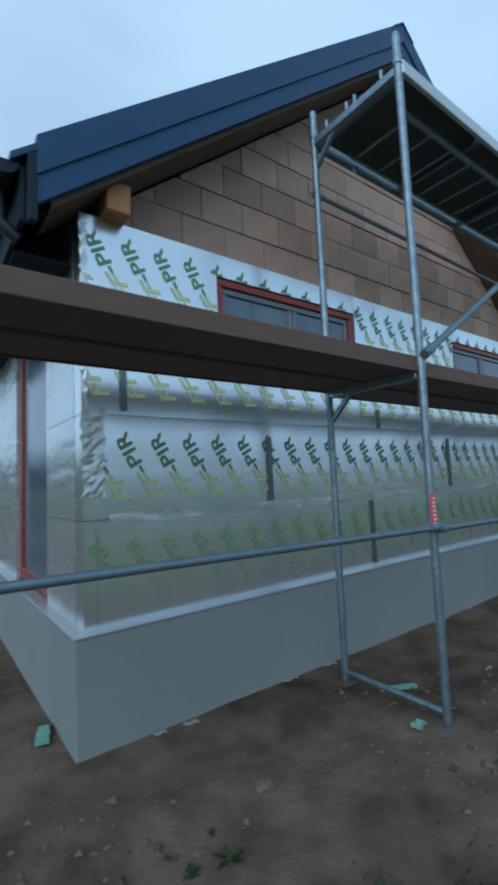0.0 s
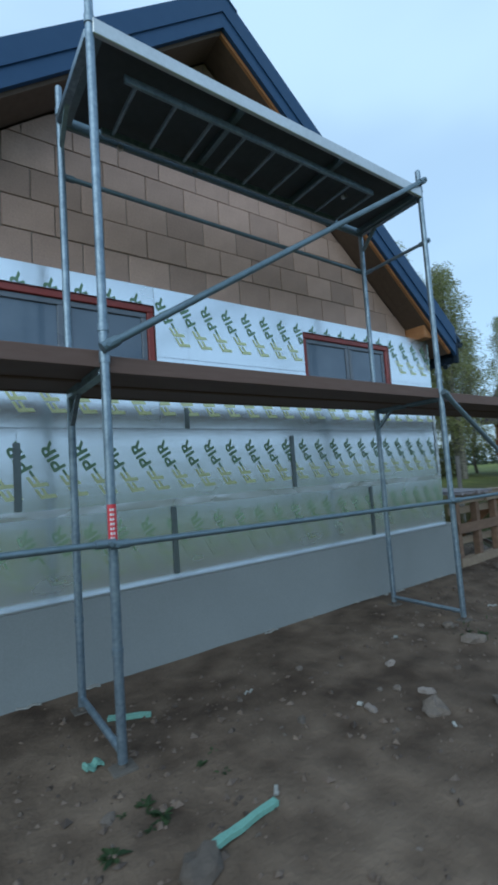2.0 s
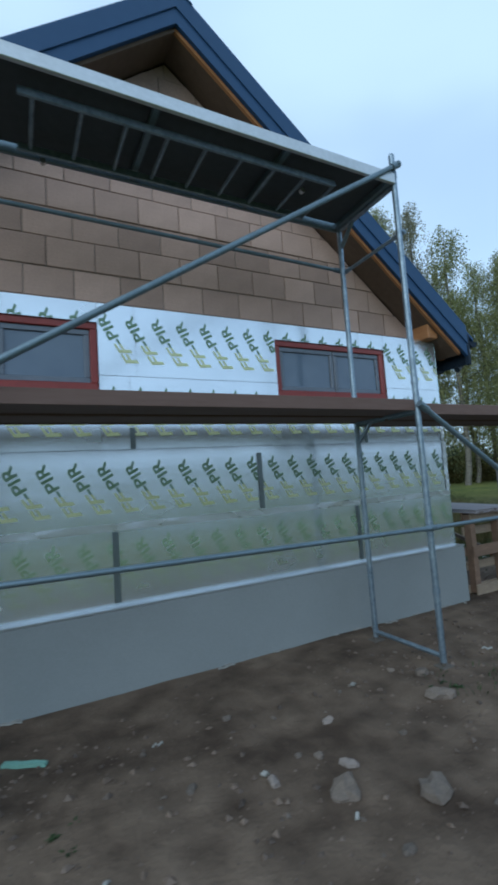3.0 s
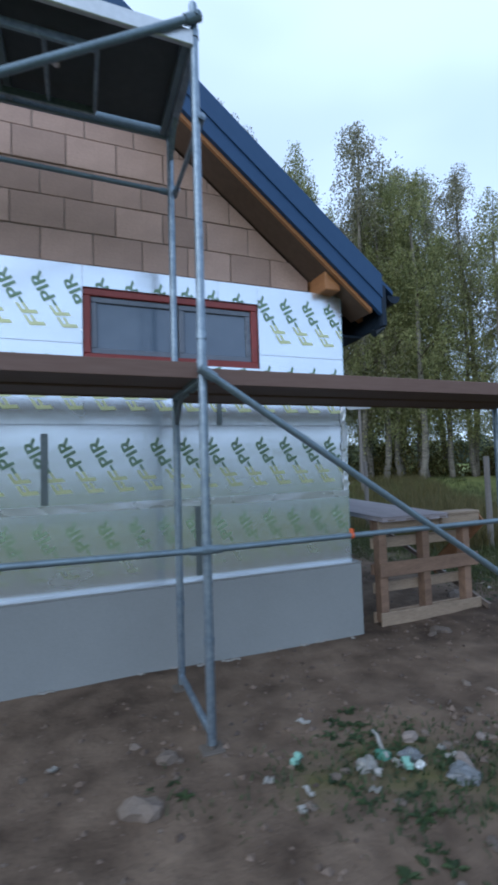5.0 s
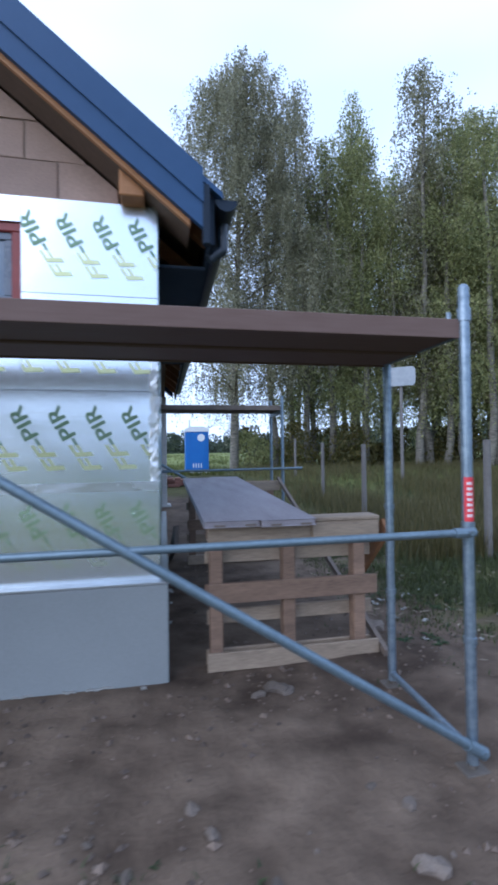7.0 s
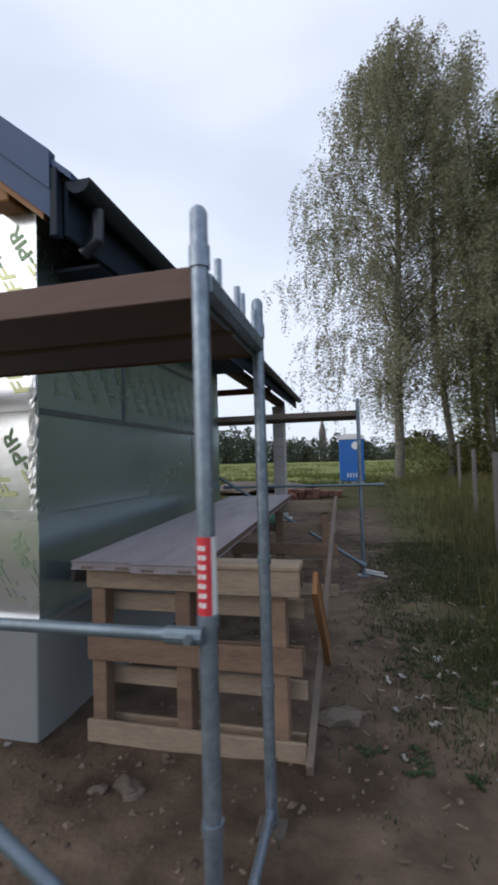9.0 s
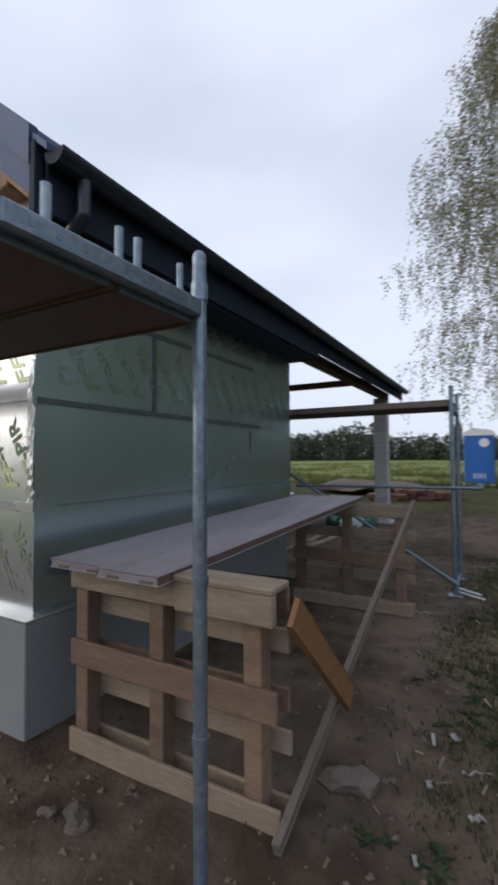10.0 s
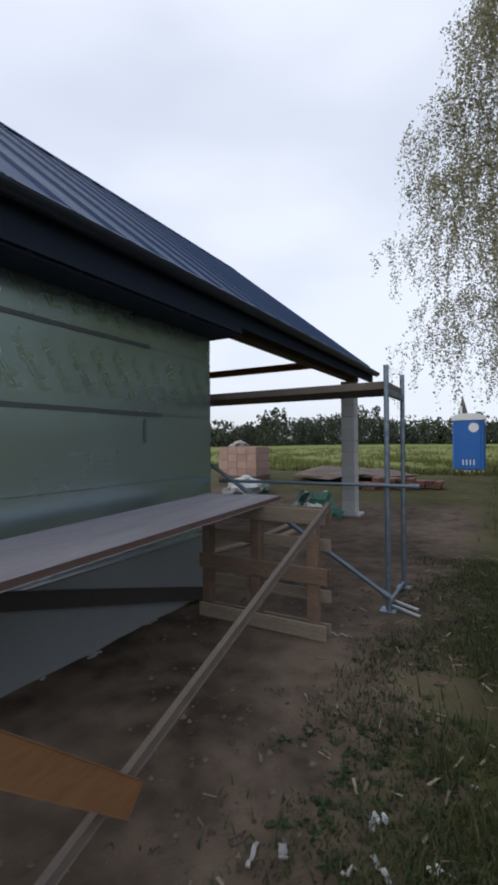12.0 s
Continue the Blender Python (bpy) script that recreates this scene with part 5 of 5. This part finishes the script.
def birch(seed, h, spread, low, leaves, material, droop=1.0, limb_count=52, leaf=0.1, taper=0.75, skirt=0.62):
    """A birch: leaning trunk, rising limbs, and hanging strands of small leaves."""
    rnd = random.Random(seed)
    tree = thing("birch_tree", "tall birch with pale trunk and hanging yellowish-green foliage", "tree", "birch trees")
    bend = [(0, 0)]
    for k in range(12):
        bend.append((bend[-1][0] + rnd.gauss(0, 0.09), bend[-1][1] + rnd.gauss(0, 0.09)))

    def trunk(t):
        i = min(int(t * 12), 11)
        f = t * 12 - i
        return (bend[i][0] * (1 - f) + bend[i + 1][0] * f, bend[i][1] * (1 - f) + bend[i + 1][1] * f, h * t)
    tv, tf = [], []
    limb_tube(tv, tf, [trunk(k / 14) for k in range(15)], [0.17 * h / 20 * (1 - k / 14) ** 0.8 + 0.012 for k in range(15)], 10)
    bv, bf, pts = [], [], []
    limbs = limb_count
    for k in range(limbs):
        t = low + (0.98 - low) * (k + rnd.random()) / limbs
        s = trunk(t)
        az = rnd.uniform(0, 2 * math.pi)
        u = (t - low) / (1 - low)
        reach = spread * (0.5 + 0.5 * rnd.random() ** 0.6) * min(1, skirt + 1.3 * u) * (1 - u) ** taper + 0.25
        rise = reach * rnd.uniform(0.5, 1.2)
        line = []
        for j in range(6):
            f = j / 5
            line.append((s[0] + math.cos(az) * reach * f + rnd.gauss(0, 0.06), s[1] + math.sin(az) * reach * f + rnd.gauss(0, 0.06), s[2] + rise * (f - 0.45 * droop * f * f)))
        r0 = 0.035 * (1.1 - t) * h / 18 + 0.008
        limb_tube(bv, bf, line, [r0 * (1 - j / 6) for j in range(6)], 4)
        for j in range(1, 6):
            for q in range(3 if j < 3 else 8):
                f = (j - rnd.random()) / 5
                i = min(int(f * 5), 4)
                g = f * 5 - i
                c = [line[i][m] * (1 - g) + line[i + 1][m] * g for m in range(3)]
                side = rnd.uniform(0, 2 * math.pi)
                out = rnd.uniform(0.05, 0.5)
                c[0] += math.cos(side) * out
                c[1] += math.sin(side) * out
                drop = rnd.uniform(0.3, 2.1) * droop
                m = max(3, int(leaves * (0.6 + drop * 0.4)))
                sway = (rnd.gauss(0, 0.35), rnd.gauss(0, 0.35))
                for w in range(m):
                    d = w / m
                    pts.append((c[0] + sway[0] * d + rnd.gauss(0, 0.06), c[1] + sway[1] * d + rnd.gauss(0, 0.06), c[2] + 0.3 - drop * d + rnd.gauss(0, 0.07)))
    me = bpy.data.meshes.new("trunk")
    me.from_pydata(tv, [], tf)
    me.materials.append(M_BARK)
    me.shade_smooth()
    share("trunk", me, tree)
    me = bpy.data.meshes.new("branchwork")
    me.from_pydata(bv, [], bf)
    me.materials.append(M_TWIG)
    tagged(share("branchwork", me, tree), "thin dark birch branches", kind="stuff")
    share("crown", leaf_mesh("crown", pts, leaf, seed, material), tree)
    return tree


first = [birch(21, 23.5, 6.6, 0.165, 30, M_LEAF, 1.7, 125, 0.086, 0.5, 0.92), birch(22, 22.5, 4.0, 0.2, 9, M_LEAF, 1.3, 52, 0.112), birch(23, 22.0, 3.7, 0.16, 9, M_LEAF_DARK, 1.3, 52, 0.112), birch(24, 22.0, 4.4, 0.2, 9, M_LEAF, 1.5, 60, 0.112), birch(25, 18.0, 3.6, 0.14, 9, M_LEAF_DARK, 1.3, 52, 0.112)]
PLACES = ((0, 10.77, 24.2, 0.96), (3, 13.5, 25.8, 0.97), (1, 15.6, 26.0, 1.05))
for (k, x, y, s), turn in zip(PLACES, (20, 130, 250)):
    tr = first[k]
    wide = 1.24 if k == 0 else 1.0
    tr.matrix_basis = pose(x, y, ground_z(x, y) - 0.05, 0, 1.6 if k == 0 else 0, 0) @ pose(0, 0, 0, 0, 0, turn) @ Matrix.Diagonal((s * wide, s * wide, s, 1))
first[2].matrix_basis = pose(18.0, 24.5, ground_z(18, 24.5) - 0.05, 0, 0, 77)
first[4].matrix_basis = pose(20.5, 26.0, ground_z(20.5, 26) - 0.05, 0, 0, 200)
rnd = random.Random(5)
for k in range(20):
    if k < 12:
        x, y = 16.0 + k * 1.15 + rnd.uniform(-0.5, 0.5), 25.5 - k * 0.45 + rnd.uniform(-2.2, 2.2)
    else:
        x, y = 15.0 + (k - 12) * 2.0 + rnd.uniform(-0.8, 0.8), 32.0 - (k - 12) * 0.6 + rnd.uniform(-2, 2)
    src = first[rnd.choice((1, 2, 3, 4, 2, 4))]
    s = rnd.uniform(0.84, 0.97)
    tr = copy_thing(src, pose(x, y, ground_z(x, y) - 0.05, 0, 0, rnd.uniform(0, 360)))
    tr.scale = (s * 1.18, s * 1.18, s * rnd.uniform(0.95, 1.05))
# three smallest trees are added out of view to darken the side foil's reflection
for k, (x, y, s) in enumerate(((27.0, 17.5, 0.75), (29.5, 15.0, 0.8), (32.5, 17.0, 0.7), (41.0, 17.0, 0.6), (37.5, 18.5, 0.62), (31.5, 12.0, 0.55), (30.0, 3.0, 0.34), (33.0, -2.5, 0.36), (29.0, -6.0, 0.32), (23.4, 20.0, 0.84), (25.6, 22.0, 0.8), (22.0, 23.0, 0.86), (28.0, 20.5, 0.7), (23.2, 25.6, 1.0), (25.2, 24.0, 0.96), (19.0, 27.0, 0.96), (29.2, 18.4, 0.72), (31.0, 16.2, 0.6), (33.4, 20.0, 0.75), (35.0, 18.2, 0.66))):
    tr = copy_thing(first[(2, 4, 1)[k % 3]], pose(x, y, ground_z(x, y) - 0.05, 0, 0, k * 77.0))
    tr.scale = (s * 1.3, s * 1.3, s)


def shrub_points(x, y, r, h, n, rnd, z0):
    out = []
    for _ in range(n):
        a, d, t = rnd.uniform(0, 2 * math.pi), rnd.random() ** 0.5, rnd.random()
        bulge = r * d * (0.55 + 0.6 * math.sin(math.pi * min(1, t + 0.12)))
        out.append((x + bulge * math.cos(a) + 0.2 * r * math.sin(5 * t + x), y + bulge * math.sin(a), z0 + h * t))
    return out


rnd = random.Random(31)
for k in range(40):
    x = 12.5 + k * 0.6 + rnd.uniform(-0.7, 0.7)
    y = 26.5 - k * 0.14 + rnd.uniform(-2.5, 3.5)
    r, h = rnd.uniform(0.8, 1.7), rnd.uniform(0.8, 2.6)
    sh = thing("shrub", "yellowish-green shrub under the birches", "shrub", "shrubs")
    share("foliage", leaf_mesh("foliage", shrub_points(x, y, r, h, 1000, rnd, ground_z(x, y)), 0.16, 100 + k, M_BUSH if k % 3 else M_LEAF_DARK), sh)
    bm = B()
    for j in range(3):
        tube(bm, (x, y, ground_z(x, y) - 0.05), (x + rnd.uniform(-0.4, 0.4), y + rnd.uniform(-0.4, 0.4), ground_z(x, y) + h * 0.6), 0.02, 0.008, 5)
    part("stem", bm, M_TWIG, sh)


def far_woods():
    """The dark belt of woods round the fields."""
    rnd = random.Random(77)
    pts = []
    for k in range(900):
        a = 2 * math.pi * k / 900 + rnd.uniform(-0.006, 0.006)
        d = 190 + 24 * math.sin(3 * a + 1) + rnd.uniform(-28, 30)
        x, y = 5 + d * math.sin(a), d * math.cos(a)
        h = 9.0 + 6.5 * wave(6 * math.sin(a), 6 * math.cos(a), 1.0, 3) + (rnd.uniform(2, 6) if rnd.random() < 0.22 else rnd.uniform(-2, 2))
        r = rnd.uniform(2.2, 6.5)
        for lobe in range(3):
            s = rnd.uniform(0.55, 1.0)
            pts += shrub_points(x + rnd.uniform(-1, 1) * r * 0.8, y + rnd.uniform(-1, 1) * r, r * s * (0.7 if h > 14 else 1), h * (0.5 + 0.5 * s), 130 if math.cos(a) > 0.6 else 36, rnd, ground_z(x, y) - 1)
    ob = new("far_woods", leaf_mesh("far_woods", pts, 1.0, 9, M_FARLEAF))
    return tagged(ob, "dark belt of far woods beyond the fields", "woods", kind="stuff")


far_woods()


def south_woods():
    """An unseen belt of low trees, added to darken what the foil mirrors."""
    rnd = random.Random(78)
    pts = []
    for k in range(90):
        x, y = -50 + k * 1.25 + rnd.uniform(-0.8, 0.8), -42 + rnd.uniform(-4, 4)
        pts += shrub_points(x, y, rnd.uniform(1.2, 2.4), rnd.uniform(1.8, 3.6), 140, rnd, ground_z(x, y))
    ob = new("unseen_reflection_woods", leaf_mesh("unseen_reflection_woods", pts, 0.8, 10, M_FARLEAF))
    return tagged(ob, "unseen belt of low trees added for the foil's reflection", "woods", kind="stuff")


south_woods()


# ---- grass and weeds ----
def blades(name, spots, hmin, hmax, width, seed, material, label, flop=1.0):
    rnd = random.Random(seed)
    v, f = [], []
    for x, y, n in spots:
        for _ in range(n):
            px, py = x + rnd.gauss(0, 0.05), y + rnd.gauss(0, 0.05)
            z = ground_z(px, py)
            a, h = rnd.uniform(0, 2 * math.pi), rnd.uniform(hmin, hmax)
            lx, ly = math.cos(a), math.sin(a)
            w, b = width * rnd.uniform(0.6, 1.2), h * flop * rnd.uniform(0.2, 0.9)
            k = len(v)
            v += [(px - ly * w, py + lx * w, z - 0.01), (px + ly * w, py - lx * w, z - 0.01), (px + lx * b * 0.4 + ly * w * 0.7, py + ly * b * 0.4 - lx * w * 0.7, z + h * 0.65), (px + lx * b * 0.4 - ly * w * 0.7, py + ly * b * 0.4 + lx * w * 0.7, z + h * 0.65), (px + lx * b, py + ly * b, z + h)]
            f += [(k, k + 1, k + 2, k + 3), (k + 3, k + 2, k + 4)]
    me = bpy.data.meshes.new(name)
    me.from_pydata(v, [], f)
    me.materials.append(material)
    return tagged(new(name, me), label, "grass", kind="stuff")


rnd = random.Random(41)
spots = []
while len(spots) < 7000:
    d = rnd.random() ** 1.3 * 24
    x, y = rnd.uniform(9.3, 9.6 + 0.8 * d + 3), 3.0 + d
    if rnd.random() < (grass_at(x, y) - 0.3) * (0.6 + 0.6 * wave(x, y, 0.8, 2)):
        spots.append((x, y, 5))
blades("rough_grass", spots, 0.05, 0.17, 0.005, 1, M_GRASS, "rough uneven grass beside the soil track")
spots = []
while len(spots) < 5200:
    d = rnd.random() ** 1.2 * 17
    x, y = rnd.uniform(9.7, 10.6 + 0.7 * d + 2), 4.6 + d
    if rnd.random() < smooth01(9.7, 11.0, x + 0.5 * wave(x, y, 0.7, 12)) * (0.55 + 0.8 * wave(x, y, 0.5, 6)):
        spots.append((x, y, 6))
blades("tall_grass", spots, 0.16, 0.48, 0.0045, 4, M_DRYGRASS, "tall yellowish-brown grass at the field edge", 0.7)
spots = []
while len(spots) < 14000:
    x, y = rnd.uniform(8.5, 11.5), rnd.uniform(2.2, 8.5)
    if rnd.random() < grass_at(x, y) * (0.55 + 1.1 * wave(x, y, 1.3, 4)) - 0.05:
        spots.append((x, y, 6))
blades("short_grass", spots, 0.012, 0.05, 0.004, 3, M_GRASS, "short trampled grass and weeds at the soil edge", 2.2)
spots = []
while len(spots) < 5000:
    d = rnd.random() ** 1.5 * 60
    x, y = rnd.uniform(-8 - 0.5 * d, 9.5 + 0.15 * d), 19.0 + d
    if rnd.random() < 0.25 + 1.2 * wave(x, y, 0.22, 17):
        spots.append((x, y, 4))
blades("meadow_grass", spots, 0.08, 0.3, 0.02, 6, M_MEADOW, "uneven yellow-green meadow grass beyond the building plot", 0.9)


def litter(n, seed):
    """Dry straw, bark and chips scattered flat over the ground, past counting."""
    rnd = random.Random(seed)
    v, f = [], []
    while len(f) < n:
        x, y = rnd.uniform(8.5, 11.5), rnd.uniform(2.0, 9.0)
        if rnd.random() > 0.15 + grass_at(x, y):
            continue
        a, l, w = rnd.uniform(0, math.pi), rnd.uniform(0.01, 0.055), rnd.uniform(0.002, 0.008)
        dx, dy, z, k = math.cos(a), math.sin(a), ground_z(x, y) + rnd.uniform(0.004, 0.03), len(v)
        t = rnd.uniform(-0.012, 0.012)
        v += [(x - dx * l - dy * w, y - dy * l + dx * w, z - t), (x - dx * l + dy * w, y - dy * l - dx * w, z - t), (x + dx * l + dy * w, y + dy * l - dx * w, z + t), (x + dx * l - dy * w, y + dy * l + dx * w, z + t)]
        f.append((k, k + 1, k + 2, k + 3))
    me = bpy.data.meshes.new("litter")
    me.from_pydata(v, [], f)
    me.materials.append(M_STRAW)
    return tagged(new("litter", me), "dry straw and pale chips scattered over grass", "litter", kind="stuff")


M_STRAW = leaf_mat("dry_straw", (0.09, 0.065, 0.038), (0.34, 0.29, 0.21), 0.15)
litter(1100, 51)


def clods(n, seed):
    """Crumbs and clods of earth, past counting."""
    rnd = random.Random(seed)
    v, f = [], []
    base = [(1, 0, 0), (-1, 0, 0), (0, 1, 0), (0, -1, 0), (0, 0, 1), (0, 0, -1)]
    tri = [(0, 2, 4), (2, 1, 4), (1, 3, 4), (3, 0, 4), (2, 0, 5), (1, 2, 5), (3, 1, 5), (0, 3, 5)]
    for _ in range(n):
        x, y = (rnd.uniform(-0.5, 8.8), rnd.uniform(-0.6, 2.35)) if rnd.random() < 0.75 else (rnd.uniform(7.2, 9.6), rnd.uniform(2.3, 8))
        if wave(x, y, 1.1, 8) + rnd.uniform(-0.35, 0.35) < -0.02:
            continue
        r = 0.005 + 0.02 * rnd.random() ** 3.5
        k, z, a = len(v), ground_z(x, y), rnd.uniform(0, 6.28)
        for p in base:
            s = r * rnd.uniform(0.6, 1.4)
            v.append((x + s * (p[0] * math.cos(a) - p[1] * math.sin(a)) + rnd.uniform(-0.3, 0.3) * r, y + s * (p[0] * math.sin(a) + p[1] * math.cos(a)), z + p[2] * s * 0.7 + r * 0.15))
        f += [tuple(k + i for i in t) for t in tri]
    me = bpy.data.meshes.new("earth_clods")
    me.from_pydata(v, [], f)
    me.materials.append(M_CLOD)
    return tagged(new("earth_clods", me), "loose crumbs and clods of brown earth", "earth", kind="stuff")


M_CLOD = leaf_mat("crumbled_earth", (0.045, 0.03, 0.021), (0.14, 0.1, 0.074), 0.0)
clods(9000, 61)
rnd = random.Random(43)
spots = [(rnd.gauss(6.0, 0.38), rnd.gauss(1.0, 0.14), 3) for _ in range(160)] + [(rnd.gauss(1.2, 0.2), rnd.gauss(0.75, 0.15), 4) for _ in range(60)] + [(rnd.gauss(6.9, 0.7), rnd.gauss(0.5, 0.25), 2) for _ in range(60)] + [(rnd.gauss(9.1, 0.4), rnd.gauss(3.6, 0.9), 3) for _ in range(110)] + [(rnd.gauss(6.6, 0.45), rnd.gauss(0.62, 0.16), 4) for _ in range(260)]
blades("weeds", spots, 0.015, 0.04, 0.005, 2, M_WEED, "low green weeds in trampled soil", 2.4)



def weed(bm, x, y, r, seed):
    """A broad-leaved weed: a rosette of arched, folded leaves."""
    rnd = random.Random(seed)
    z0 = ground_z(x, y) - 0.003
    for k in range(rnd.randint(9, 15)):
        a, l = rnd.uniform(0, 2 * math.pi), r * rnd.uniform(0.5, 1.1)
        w, up = l * rnd.uniform(0.13, 0.2), rnd.uniform(0.25, 0.7)
        ca, sa = math.cos(a), math.sin(a)
        rows = []
        for f, g in ((0.05, 0.15), (0.3, 0.8), (0.6, 1.0), (0.85, 0.6), (1.0, 0.05)):
            d, z = l * f, l * (up * f - 0.75 * up * f * f)
            rows.append([bm.verts.new((x + ca * d - sa * s * w * g, y + sa * d + ca * s * w * g, z0 + z + abs(s) * w * 0.3)) for s in (-1, 0, 1)])
        for p, q in zip(rows, rows[1:]):
            for i in range(2):
                bm.faces.new((p[i], p[i + 1], q[i + 1], q[i]))


rnd = random.Random(91)
CLUMPS = ((6.06, 1.27, 16, 0.08), (6.12, 0.97, 26, 0.16), (5.93, 0.5, 16, 0.14), (5.05, 1.17, 4, 0.05), (6.65, 0.8, 14, 0.16), (0.75, 1.52, 5, 0.06), (2.16, 0.99, 9, 0.09), (2.6, 1.09, 4, 0.06),
          (8.92, 2.65, 6, 0.05), (8.7, 2.7, 4, 0.04), (9.38, 3.35, 14, 0.14), (9.2, 2.56, 8, 0.08), (9.1, 3.95, 26, 0.2), (8.9, 4.25, 10, 0.12), (9.25, 4.25, 26, 0.2), (9.45, 4.8, 26, 0.25), (9.7, 3.7, 24, 0.25))
bm = B()
for k, (x, y, n, spread) in enumerate(CLUMPS):
    for i in range(n):
        weed(bm, x + rnd.gauss(0, spread), y + rnd.gauss(0, spread), rnd.uniform(0.02, 0.065), 300 + 40 * k + i)
tagged(new("broad_weeds", mesh_of("broad_weeds", bm, M_WEED)), "broad-leaved green weeds growing in trampled soil", "weeds", kind="stuff")

# ---- blocks of the gable, piece by piece ----
COURSE, LENGTH, JOINT = 0.2545, 0.376, 0.008
BLOCK_Y = YF + PIR
whole = {}
for j in range(12):
    z0 = 2.898 + j * COURSE
    start = 4.41 if j % 2 else 4.205
    if j > 3:
        start += 0.06 * math.sin(j * 2.3)
    for i in range(-10, 9):
        x0, x1 = start + i * LENGTH + JOINT / 2, start + (i + 1) * LENGTH - JOINT / 2
        x0, x1 = max(x0, 0.905), min(x1, 6.665)
        if x1 - x0 < 0.04:
            continue
        shape = under_roof([(x0, z0 + JOINT / 2), (x1, z0 + JOINT / 2), (x1, z0 + COURSE - JOINT / 2), (x0, z0 + COURSE - JOINT / 2)], 0.385)
        if len(shape) < 3 or max(p[1] for p in shape) - min(p[1] for p in shape) < 0.03:
            continue
        full = len(shape) == 4 and abs(x1 - x0 - LENGTH + JOINT) < 1e-6 and abs(shape[2][1] - shape[0][1] - COURSE + JOINT) < 1e-6
        proud = 0.004 * math.sin(i * 12.9 + j * 78.2)
        if full:
            if "me" not in whole:
                bm = B()
                box(bm, 0, LENGTH - JOINT, 0, 0.05, 0, COURSE - JOINT, 0.005)
                whole["me"] = mesh_of("block", bm, M_BLOCK)
            share("block", whole["me"], wall_gable, pose(x0, BLOCK_Y + proud, z0 + JOINT / 2))
        else:
            bm = B()
            prism(bm, shape, BLOCK_Y + proud, BLOCK_Y + proud + 0.05)
            part("block", bm, M_BLOCK, wall_gable)
